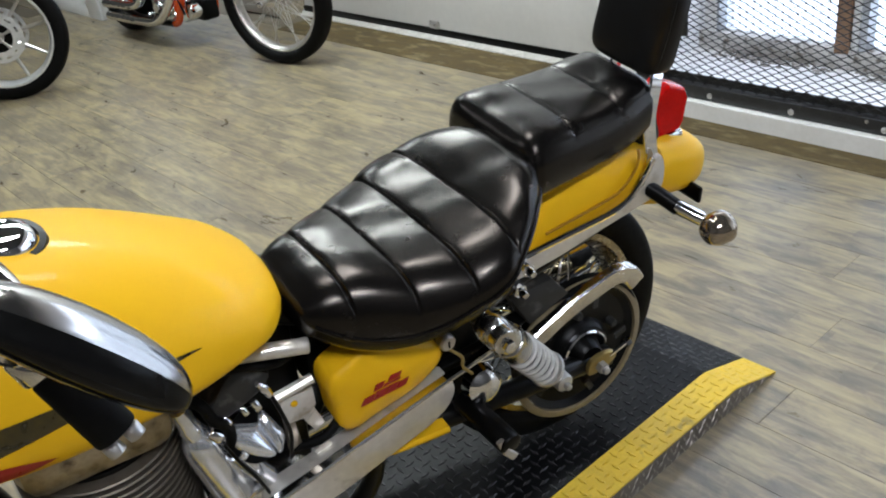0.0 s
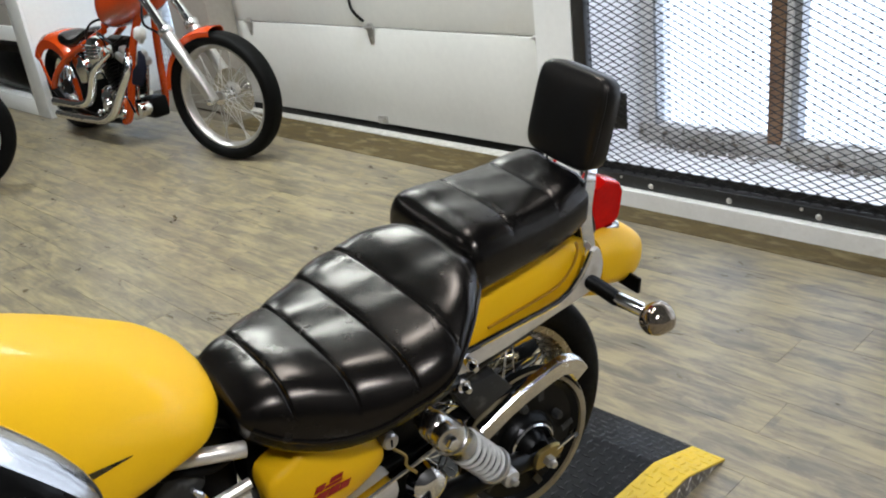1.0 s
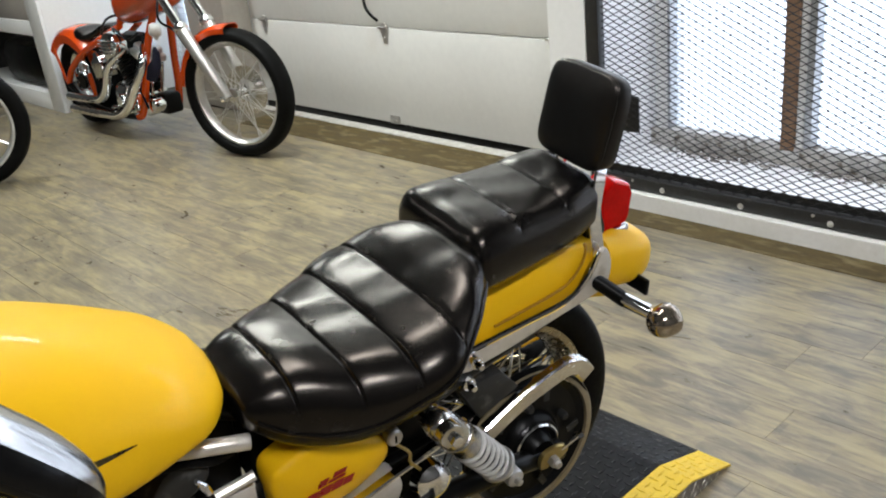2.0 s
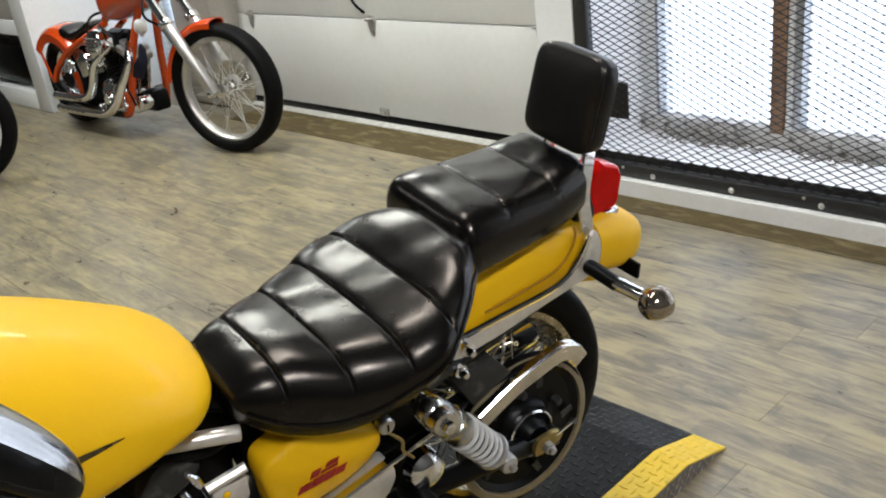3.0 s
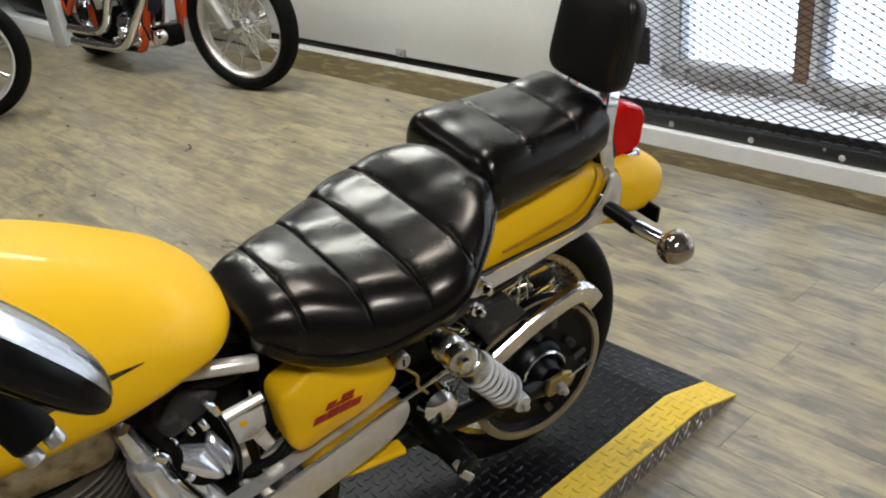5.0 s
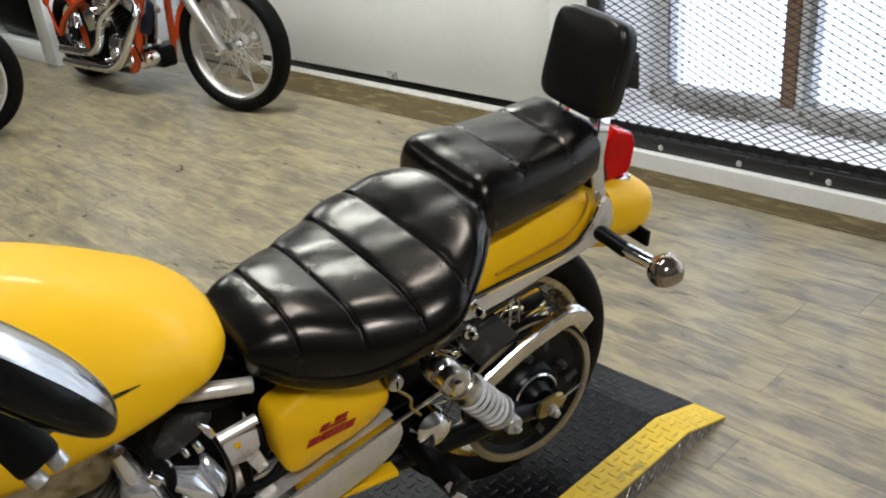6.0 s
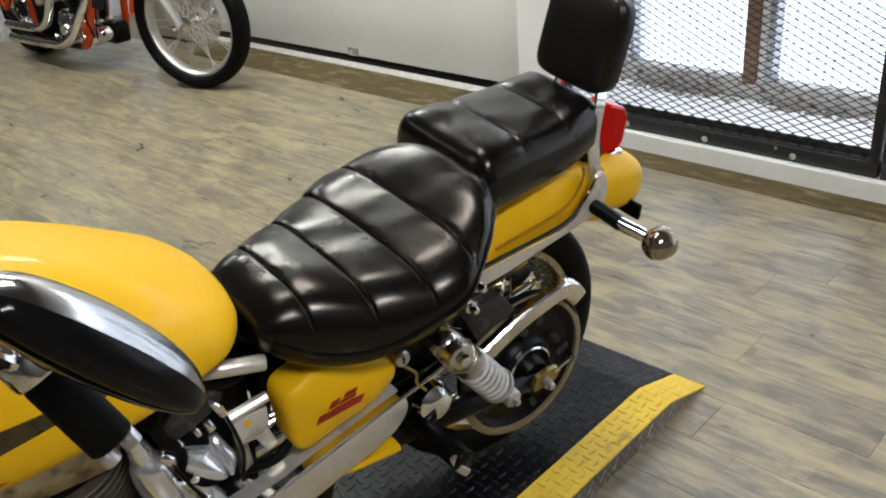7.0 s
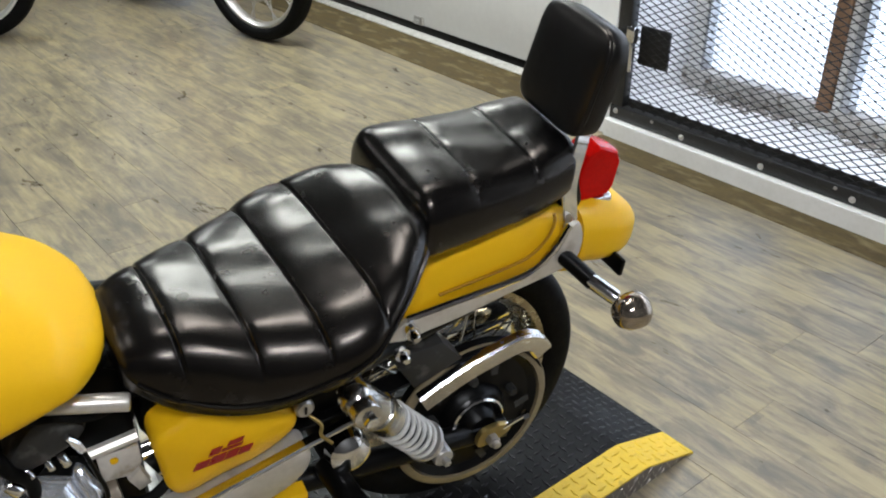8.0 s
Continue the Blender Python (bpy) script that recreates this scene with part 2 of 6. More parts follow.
# polished alloy; the brown it reflects is put into its base colour
M_ROCKER = material("oily_polished_alloy", (0.52, 0.45, 0.33), (0.36, 0.30, 0.21), rough=0.4, spread=0.12, metal=0.85, scale=30, fine=160, dirt=(0.12, 0.10, 0.07), dirt_scale=40, dirt_at=(0.5, 0.7))
M_BEIGEPLATE = material("pale_grey_bracket", (0.55, 0.52, 0.47), (0.45, 0.42, 0.38), rough=0.5, scale=30, fine=140, dirt=(0.25, 0.2, 0.13), dirt_scale=40)
M_DARKCHROME = material("smoked_chrome", (0.52, 0.51, 0.50), (0.46, 0.45, 0.44), rough=0.17, spread=0.02, metal=1.0, scale=12, fine=40)
M_PALEMETAL = material("worn_pale_metal", (0.74, 0.71, 0.66), (0.60, 0.57, 0.52), rough=0.36, spread=0.1, metal=0.65, scale=18, fine=90, dirt=(0.35, 0.31, 0.25), dirt_scale=26, dirt_at=(0.6, 0.8))
M_SHADELINE = material("amber_groove", (0.40, 0.20, 0.008), (0.30, 0.14, 0.005), rough=0.4)
M_EDGE = material("worn_brown_plank", (0.120, 0.086, 0.034), (0.050, 0.036, 0.016), rough=0.62, specular=0.2, scale=6, fine=60, stretch=(3, 1, 1), dirt=(0.21, 0.165, 0.085), dirt_scale=7, dirt_at=(0.52, 0.72))
M_TREADBLACK = material("worn_black_tread_plate", (0.0045, 0.0045, 0.005), (0.0025, 0.0025, 0.003), rough=0.40, spread=0.1, scale=9, fine=90, bump=0.25, bump_scale=150, dirt=(0.02, 0.02, 0.022), dirt_scale=14, dirt_at=(0.6, 0.8), specular=0.14)
M_TREADYELLOW = material("worn_yellow_tread_plate", (0.74, 0.50, 0.025), (0.60, 0.40, 0.02), rough=0.45, scale=12, fine=80, bump=0.25, bump_scale=150, dirt=(0.12, 0.09, 0.03), dirt_scale=24, dirt_at=(0.6, 0.78))
M_TREADLUG = material("rubbed_black_lug", (0.024, 0.024, 0.026), (0.006, 0.006, 0.007), rough=0.36, spread=0.1, scale=12, fine=60, specular=0.3)
M_TREADSTEEL = material("bare_tread_plate", (0.20, 0.18, 0.16), (0.12, 0.105, 0.09), rough=0.4, metal=0.6, scale=15, fine=100, bump=0.2, bump_scale=150)
M_TREADSHINE = material("bare_tread_lug", (0.42, 0.39, 0.35), (0.3, 0.27, 0.24), rough=0.4, metal=0.8, scale=40, fine=150)
M_ORANGE = material("orange_paint", (0.60, 0.060, 0.004), (0.50, 0.046, 0.003), rough=0.25, spread=0.03, scale=4, fine=100, coat=0.5)
M_BLUE = material("dark_blue_cloth", (0.003, 0.005, 0.026), rough=0.8)
M_BEIGE = material("grey_beige_panel", (0.36, 0.33, 0.29), (0.30, 0.27, 0.24), rough=0.5, scale=3, fine=40)
M_GLASS = material("window_glass", (0.95, 0.97, 1.0), (0.95, 0.97, 1.0), rough=0.02, spread=0.01, transmission=1.0)
M_OUTSIDE = material("bright_haze", (0.86, 0.92, 1.0), (0.83, 0.90, 1.0), rough=1.0, emit=1.12, scale=0.3, fine=1)
M_TUBE = material("lamp_diffuser", (1.0, 0.95, 0.86), (1.0, 0.95, 0.86), rough=0.6, emit=6.0)
M_CONCRETE = material("pale_threshold", (0.62, 0.6, 0.57), (0.35, 0.33, 0.3), rough=0.8, scale=30, fine=120, bump=0.6, bump_scale=80)
M_FIN = material("engine_fin", (0.24, 0.21, 0.17), (0.15, 0.13, 0.10), rough=0.42, metal=0.7, scale=20, fine=90)
M_DUSTY = material("dusty_black_plastic", (0.02, 0.02, 0.019), (0.01, 0.01, 0.0095), rough=0.6, scale=30, fine=150, dirt=(0.09, 0.088, 0.08), dirt_scale=40)
M_BRASS = material("yellowed_zinc", (0.46, 0.35, 0.13), rough=0.35, metal=0.9)

# ---- mesh helpers ----


def part(name, bm, mat, parent, label="", angle=38):
    """Link a bmesh as one mesh object under a thing or a part."""
    bmesh.ops.recalc_face_normals(bm, faces=bm.faces)
    me = bpy.data.meshes.new(name)
    bm.to_mesh(me)
    bm.free()
    me.polygons.foreach_set("use_smooth", [True] * len(me.polygons))
    me.set_sharp_from_angle(angle=radians(angle))
    me.materials.append(mat)
    ob = new(name, me)
    ob.parent = parent
    if label:
        tagged(ob, label)
    return ob


def twin(ob, m, name=None):
    """One more object on the same mesh, under the same parent, moved by m."""
    o = new(name or ob.name.split(".")[0], ob.data)
    o.parent = ob.parent
    o.matrix_basis = m
    return o


def thing(name, m, label, category, group="", kind=""):
    ob = new(name)
    ob.matrix_world = m
    return tagged(ob, label, category, group, kind)


def lone(name, bm, mat, label, category, kind="", m=None, group="", angle=38):
    ob = part(name, bm, mat, None, "", angle)
    if m is not None:
        ob.matrix_world = m
    return tagged(ob, label, category, group, kind)


def B():
    return bmesh.new()


def loft(bm, rings, closed=True, cap=True):
    vs = [[bm.verts.new(p) for p in ring] for ring in rings]
    k = len(vs[0])
    for a, b in zip(vs, vs[1:]):
        for i in range(k if closed else k - 1):
            j = (i + 1) % k
            bm.faces.new((a[i], a[j], b[j], b[i]))
    if cap and closed:
        bm.faces.new(vs[0]), bm.faces.new(vs[-1])
    return vs


def box(bm, lo, hi, bev=0.0, m=None):
    (x0, y0, z0), (x1, y1, z1) = lo, hi
    if bev <= 0:
        rings = [[(x0, y0, z), (x1, y0, z), (x1, y1, z), (x0, y1, z)] for z in (z0, z1)]
    else:
        b = min(bev, (x1 - x0) * 0.49, (y1 - y0) * 0.49, (z1 - z0) * 0.49)
        def ring(z, s):
            a = b * (1 - 0.0)
            p = []
            for cx, cy, d in ((x1 - b, y1 - b, 0), (x0 + b, y1 - b, 90), (x0 + b, y0 + b, 180), (x1 - b, y0 + b, 270)):
                for k in (0, 45, 90):
                    t = radians(d + k)
                    p.append((cx + (b - s) * math.cos(t), cy + (b - s) * math.sin(t), z))
            return p
        rings = [ring(z0, b * 0.9), ring(z0 + b * 0.3, b * 0.3), ring(z0 + b, 0), ring(z1 - b, 0), ring(z1 - b * 0.3, b * 0.3), ring(z1, b * 0.9)]
    if m is not None:
        rings = [[m @ Vector(p) for p in r] for r in rings]
    loft(bm, rings)


def frames_along(pts):
    pts = [Vector(p) for p in pts]
    out = []
    up = None
    for i, p in enumerate(pts):
        d = (pts[min(i + 1, len(pts) - 1)] - pts[max(i - 1, 0)]).normalized()
        if up is None:
            up = Vector((0, 0, 1)) if abs(d.z) < 0.9 else Vector((0, 1, 0))
        side = d.cross(up).normalized()
        up = side.cross(d).normalized()
        out.append((p, side, up))
    return out


def curve_points(pts, n=6):
    """A smooth line through the points."""
    pts = [Vector(p) for p in pts]
    q = [2 * pts[0] - pts[1], *pts, 2 * pts[-1] - pts[-2]]
    out = []
    for i in range(1, len(q) - 2):
        for k in range(n):
            t = k / n
            a, b, c, d = q[i - 1:i + 3]
            out.append(0.5 * ((2 * b) + (c - a) * t + (2 * a - 5 * b + 4 * c - d) * t * t + (3 * b - a - 3 * c + d) * t ** 3))
    out.append(pts[-1])
    return out


def tube(bm, pts, r, seg=10):
    rr = r if isinstance(r, (list, tuple)) else [r] * len(pts)
    rings = []
    for (p, s, u), a in zip(frames_along(pts), rr):
        rings.append([p + a * (math.cos(t) * s + math.sin(t) * u) for t in (2 * math.pi * i / seg for i in range(seg))])
    loft(bm, rings)


def rod(bm, a, b, r, r2=None, seg=12, bev=0.0):
    a, b = Vector(a), Vector(b)
    r2 = r if r2 is None else r2
    if bev:
        d = (b - a).normalized() * bev
        tube(bm, [a, a + d * 0.35, a + d, b - d, b - d * 0.35, b], [r - bev, r - bev * 0.3, r, r2, r2 - bev * 0.3, r2 - bev], seg)
    else:
        tube(bm, [a, b], [r, r2], seg)


def strap(bm, pts, w, t, side=(0, 1, 0)):
    """A flat bar along the points; its width lies across side, its thickness along side."""
    side = Vector(side).normalized()
    pts = [Vector(p) for p in pts]
    ww = w if isinstance(w, (list, tuple)) else [w] * len(pts)
    rings = []
    for i, p in enumerate(pts):
        d = (pts[min(i + 1, len(pts) - 1)] - pts[max(i - 1, 0)]).normalized()
        n = d.cross(side).normalized()
        h = ww[i] / 2
        c = min(t, ww[i]) * 0.3
        rings.append([p + a * n + b * side for a, b in ((-h + c, -t / 2), (h - c, -t / 2), (h, -t / 2 + c), (h, t / 2 - c), (h - c, t / 2), (-h + c, t / 2), (-h, t / 2 - c), (-h, -t / 2 + c))])
    loft(bm, rings)


def lathe(bm, prof, m, seg=32, closed=False):
    """Turn (radius, height) pairs about m's z axis. closed: the profile is a loop."""
    rings = []
    for i in range(seg):
        t = 2 * math.pi * i / seg
        rings.append([m @ Vector((r * math.cos(t), r * math.sin(t), h)) for r, h in prof])
    vs = [[bm.verts.new(p) for p in ring] for ring in rings]
    k = len(prof)
    for i in range(seg):
        a, b = vs[i], vs[(i + 1) % seg]
        for j in range(k if closed else k - 1):
            jj = (j + 1) % k
            bm.faces.new((a[j], a[jj], b[jj], b[j]))
    if not closed:
        for j in (0, k - 1):
            if prof[j][0] > 1e-5:
                bm.faces.new([v[j] for v in vs])
    bmesh.ops.remove_doubles(bm, verts=bm.verts, dist=1e-6)


def axis_pose(at, direction):
    """A pose at a place whose z axis points along direction."""
    return Matrix.Translation(at) @ Vector(direction).to_track_quat("Z", "Y").to_matrix().to_4x4()


def prism(bm, outline, y0, y1, bev=0.004, dome=0.0):
    """An outline of (x, z) pairs made solid from y0 to y1; the y0 face is rounded and may be domed outwards."""
    cx = sum(p[0] for p in outline) / len(outline)
    cz = sum(p[1] for p in outline) / len(outline)
    def ring(y, k):
        res = []
        for x, z in outline:
            dx, dz = x - cx, z - cz
            d = math.hypot(dx, dz)
            s = max(0.0, (d - k) / d)
            res.append((cx + dx * s, y, cz + dz * s))
        return res
    s = 1 if y1 > y0 else -1
    rings = [ring(y1, 0), ring(y0 + s * bev, 0), ring(y0 + s * bev * 0.3, bev * 0.3), ring(y0, bev)]
    if dome:
        far = max(math.hypot(x - cx, z - cz) for x, z in outline)
        for f in (0.25, 0.5, 0.75, 0.93):
            base = ring(y0, bev)
            rings.append([(cx + (p[0] - cx) * (1 - f), y0 - s * dome * (1 - (1 - f) ** 2), cz + (p[2] - cz) * (1 - f)) for p in base])
    loft(bm, rings)


def smooth_outline(pts, n=5):
    q = [Vector((*p, 0)) for p in pts]
    out = []
    k = len(q)
    for i in range(k):
        a, b, c, d = q[i - 1], q[i], q[(i + 1) % k], q[(i + 2) % k]
        for j in range(n):
            t = j / n
            v = 0.5 * ((2 * b) + (c - a) * t + (2 * a - 5 * b + 4 * c - d) * t * t + (3 * b - a - 3 * c + d) * t ** 3)
            out.append((v.x, v.y))
    return out


def table(rows):
    """A smooth function through rows of (x, value)."""
    xs, ys = [r[0] for r in rows], [r[1] for r in rows]
    def f(x):
        if x <= xs[0]:
            return ys[0]
        if x >= xs[-1]:
            return ys[-1]
        i = max(k for k in range(len(xs)) if xs[k] <= x)
        t = (x - xs[i]) / (xs[i + 1] - xs[i])
        h = xs[i + 1] - xs[i]
        def slope(k):
            if k == 0 or k == len(xs) - 1:
                a, b = (0, 1) if k == 0 else (-2, -1)
                return (ys[b] - ys[a]) / (xs[b] - xs[a])
            return (ys[k + 1] - ys[k - 1]) / (xs[k + 1] - xs[k - 1])
        m0, m1 = slope(i) * h, slope(i + 1) * h
        return (2 * t ** 3 - 3 * t * t + 1) * ys[i] + (t ** 3 - 2 * t * t + t) * m0 + (3 * t * t - 2 * t ** 3) * ys[i + 1] + (t ** 3 - t * t) * m1
    return f


def power(v, p):
    return math.copysign(abs(v) ** p, v)

# ---- the large structure ----
bm = B()
box(bm, (-4.6, -3.6, -0.12), (1.9, 7.4, -0.006))
floor = lone("floor", bm, M_SUBFLOOR, "grey and yellow oak-look vinyl plank floor", "floor", "structure")
# ceiling and three walls stay out of view; dark colour cuts bounce and reflections
bm = B()
box(bm, (-4.6, -3.6, CEILING), (1.9, 7.4, CEILING + 0.1))
lone("ceiling", bm, M_CEILING, "unseen ceiling kept dark to deepen reflections", "ceiling", "structure")
for nm, lo, hi in (("wall_west", (-4.7, -3.7, 0), (-4.6, 7.5, CEILING)), ("wall_south", (-4.6, -3.7, 0), (1.9, -3.6, CEILING)), ("wall_north", (-4.6, 7.4, 0), (1.9, 7.5, CEILING))):
    bm = B()
    box(bm, lo, hi)
    lone(nm, bm, M_GREYWALL, "unseen room wall kept dark to deepen reflections", "wall", "structure")

WALL_X, GLASS_X, DOOR_X = 1.2, 1.66, 1.49
SILL = 0.105
bm = B()
box(bm, (WALL_X - 0.026, -3.3, -0.005), (1.78, 1.302, 0.0665), 0.003)
box(bm, (WALL_X + 0.046, -3.3, 0.067), (1.78, 1.302, SILL), 0.003)
lone("window_sill_wall", bm, M_CURB, "low white painted curb wall and deep sill under the caged window", "wall", "structure", angle=8)
bm = B()
box(bm, (WALL_X, -3.6, 0), (1.78, -3.3, CEILING))
box(bm, (WALL_X, -3.3, 2.15), (1.78, 1.302, CEILING))
box(bm, (WALL_X, 1.302, -0.004), (1.78, 1.48, CEILING))
box(bm, (DOOR_X, 1.48, 2.35), (1.78, 4.1, CEILING))
box(bm, (1.5, 4.1, -0.004), (1.78, 4.72, CEILING))
box(bm, (1.6, 4.72, -0.004), (1.78, 5.45, 0.1))
box(bm, (1.6, 4.72, 2.15), (1.78, 5.45, CEILING))
box(bm, (1.6, 5.45, -0.004), (1.78, 7.4, CEILING))
lone("wall_east", bm, M_WALL, "white painted wall with window and door openings", "wall", "structure")


def window(name, x, y0, y1, z0, z1, mullions, label):
    """A wooden window in an opening; mullions: y of the brown upright and its aluminium neighbour."""
    bm = B()
    box(bm, (x - 0.02, y0, z0), (x + 0.06, y1, z0 + 0.075), 0.006)
    w = lone(name, bm, M_ROT, label, "window", "structure")
    bm = B()
    box(bm, (x - 0.015, y1 - 0.075, z0 + 0.075), (x + 0.05, y1 - 0.022, z1), 0.005)
    part("frame", bm, M_CURB, w, "white painted side frame")
    bm = B()
    box(bm, (x - 0.01, y1 - 0.09, z0 + 0.075), (x + 0.05, y1 - 0.077, z1), 0.003)
    part("frame", bm, M_ALU, w)
    bm = B()
    box(bm, (x - 0.015, y0, z0 + 0.075), (x + 0.05, y0 + 0.05, z1), 0.005)
    part("frame", bm, M_CURB, w)
    edges = [y0 + 0.05]
    for my in mullions:
        bm = B()
        box(bm, (x - 0.03, my, z0 + 0.06), (x + 0.05, my + 0.052, z1), 0.004)
        part("mullion", bm, M_WOOD, w, "bare brown wooden upright")
        for a, b, mt in ((my - 0.03, my - 0.004, M_CURB), (my - 0.062, my - 0.034, M_ALU)):
            bm = B()
            box(bm, (x - 0.02, a, z0 + 0.075), (x + 0.05, b, z1), 0.003)
            part("frame", bm, mt, w)
        edges[0:0] = [my - 0.062, my + 0.052]
    edges = sorted([*edges, y1 - 0.09])
    for a, b in zip(edges[::2], edges[1::2]):
        bm = B()
        box(bm, (x + 0.018, a, z0 + 0.075), (x + 0.024, b, z1))
        p = part("pane", bm, M_GLASS, w)
        p.visible_shadow = False
    return w


window("window_1", GLASS_X - 0.02, -3.3, 1.302, SILL + 0.002, 2.15, (0.668, -0.10, -0.85, -1.6, -2.4), "tall bright window with weathered sill and brown mullion")
window("window_2", 1.66, 4.72, 5.45, 0.102, 2.15, (), "bright window behind the orange motorcycle")
bm = B()
box(bm, (3.4, -5, -2), (3.45, 9, 6))
lone("backdrop", bm, M_OUTSIDE, "pale overcast brightness outside the windows", "backdrop", "structure")

# sectional garage door
door = thing("door_1", Matrix.Identity(4), "closed white sectional garage door with black bottom seal", "garage door", "", "structure")
for i, (z0, z1) in enumerate(((0.03, 0.553), (0.557, 1.08), (1.084, 1.607), (1.611, 2.134), (2.138, 2.36))):
    bm = B()
    box(bm, (DOOR_X, 1.46, z0), (DOOR_X + 0.045, 4.12, z1), 0.007)
    part("panel", bm, M_DOOR, door)
bm = B()
box(bm, (DOOR_X - 0.006, 1.482, 0.0), (DOOR_X + 0.03, 4.098, 0.044), 0.008)
part("bottom_seal", bm, M_BLACK, door, "black rubber bottom seal")


def hinge(y, z):
    bm = B()
    prism(bm, [(y - 0.03, z + 0.005), (y - 0.012, z - 0.075), (y + 0.012, z - 0.075), (y + 0.03, z + 0.005), (y + 0.018, z + 0.03), (y - 0.018, z + 0.03)], 0, 0.006, 0.002)
    rod(bm, (y - 0.035, -0.006, z + 0.008), (y + 0.035, -0.006, z + 0.008), 0.008)
    rod(bm, (y, -0.008, z - 0.045), (y, 0.004, z - 0.045), 0.006)
    bmesh.ops.transform(bm, matrix=Matrix(((0, 1, 0, DOOR_X - 0.007), (1, 0, 0, 0), (0, 0, 1, 0), (0, 0, 0, 1))), verts=bm.verts)
    part("hinge", bm, M_ALUMINIUM, door, "zinc hinge plate")


for hy in (1.70, 2.835, 3.97):
    for hz in (0.548, 1.075):
        hinge(hy, hz)
bm = B()
box(bm, (DOOR_X - 0.016, 2.795, 0.044), (DOOR_X - 0.002, 2.865, 0.085), 0.004)
rod(bm, (DOOR_X - 0.022, 2.81, 0.065), (DOOR_X - 0.022, 2.85, 0.065), 0.007)
part("bottom_bracket", bm, M_ALUMINIUM, door, "zinc bottom bracket")
bm = B()
tube(bm, curve_points([(DOOR_X - 0.02, 2.86, 0.59), (DOOR_X - 0.05, 2.89, 0.64), (DOOR_X - 0.04, 2.93, 0.70), (DOOR_X - 0.03, 2.96, 0.95)]), 0.008)
part("pull_rope", bm, M_BLACK, door, "black pull rope")
bm = B()
box(bm, (1.42, 1.522, -0.006), (DOOR_X + 0.2, 4.1, 0.007), 0.004)
lone("threshold", bm, M_CONCRETE, "pale rough threshold strip under the garage door", "threshold", "structure")
bm = B()
box(bm, (1.30, 4.12, 0.0), (1.50, 4.6, 2.2), 0.03)
lone("door_column", bm, M_BEIGE, "grey-beige column beside the garage door", "column", "structure")

# steel security gate over the window
gate = thing("window_cage", Matrix.Identity(4), "black steel security cage of expanded metal over the window", "security cage")
Y_L, Y_R, Z_B, Z_T = 1.298, 0.062, 0.068, 2.12


def gate_leaf(y_hi, y_lo):
    for nm, lo, hi in (("bottom_rail", (1.200, y_lo, Z_B), (1.241, y_hi, Z_B + 0.05)), ("top_rail", (1.200, y_lo, Z_T - 0.05), (1.241, y_hi, Z_T)),
                       ("post", (1.200, y_hi - 0.055, Z_B + 0.052), (1.241, y_hi, Z_T - 0.052)), ("post", (1.200, y_lo, Z_B + 0.052), (1.241, y_lo + 0.03, Z_T - 0.052))):
        bm = B()
        box(bm, lo, hi, 0.003)
        part(nm, bm, M_BLACKSTEEL, gate)
    # expanded metal: zigzag strands that meet at knuckles
    bm = B()
    cw, ch = 0.0525, 0.0258
    x = 1.227
    n = int((y_hi - y_lo) / (cw / 2))
    rows = int((Z_T - Z_B - 0.01) / ch)
    for r in range(rows):
        for s in (0, 1):
            for k in range(n):
                ya, yb = y_hi - 0.004 - k * cw / 2, y_hi - 0.004 - (k + 1) * cw / 2
                base = Z_B + 0.012 + r * ch + s * ch / 2
                za, zb = (base, base + ch / 2) if (k + s) % 2 == 0 else (base + ch / 2, base)
                dx = 0.0035 if (k + s) % 2 == 0 else -0.0035
                tz = 0.0017
                ring_a = [(x + dx - 0.0012, ya, za - tz), (x + dx + 0.0012, ya, za - tz), (x + dx + 0.0012, ya, za + tz), (x + dx - 0.0012, ya, za + tz)]
                ring_b = [(x - dx - 0.0012, yb, zb - tz), (x - dx + 0.0012, yb, zb - tz), (x - dx + 0.0012, yb, zb + tz), (x - dx - 0.0012, yb, zb + tz)]
                va, vb = [bm.verts.new(p) for p in ring_a], [bm.verts.new(p) for p in ring_b]
                for i in range(4):
                    j = (i + 1) % 4
                    bm.faces.new((va[i], va[j], vb[j], vb[i]))
    me = bpy.data.meshes.new("expanded_metal")
    bm.to_mesh(me)
    bm.free()
    me.materials.append(M_BLACKSTEEL)
    ob = new("expanded_metal", me)
    ob.parent = gate
    tagged(ob, "black expanded metal mesh")
    for z in (Z_B + 0.066,):
        bm = B()
        strap(bm, [(1.236, y_lo + 0.03, z), (1.236, y_hi - 0.055, z)], 0.03, 0.005, (1, 0, 0))
        part("flat_bar", bm, M_BLACKSTEEL, gate)


gate_leaf(Y_L, Y_R)
gate_leaf(Y_R - 0.01, -1.2)
for k, by in enumerate((1.27, 0.968, 0.649, 0.331, 0.02, -0.3)):
    bm = B()
    lathe(bm, [(0.0, 0.007), (0.006, 0.006), (0.011, 0.002), (0.011, 0.0)], axis_pose((1.200, by, 0.088 if k else 0.10), (-1, 0, 0)), 12)
    part("bolt", bm, M_ALUMINIUM, gate)
for by in (1.10, 0.39):
    bm = B()
    lathe(bm, [(0.0, 0.004), (0.006, 0.002), (0.006, 0.0)], axis_pose((1.200, by, 0.106), (-1, 0, 0)), 10)
    part("screw", bm, M_ALUMINIUM, gate)
bm = B()
box(bm, (1.2325, 1.09, 0.285), (1.2405, 1.22, 0.425), 0.002)
plate = part("latch_plate", bm, M_BLACKSTEEL, gate, "black steel latch plate")
bm = B()
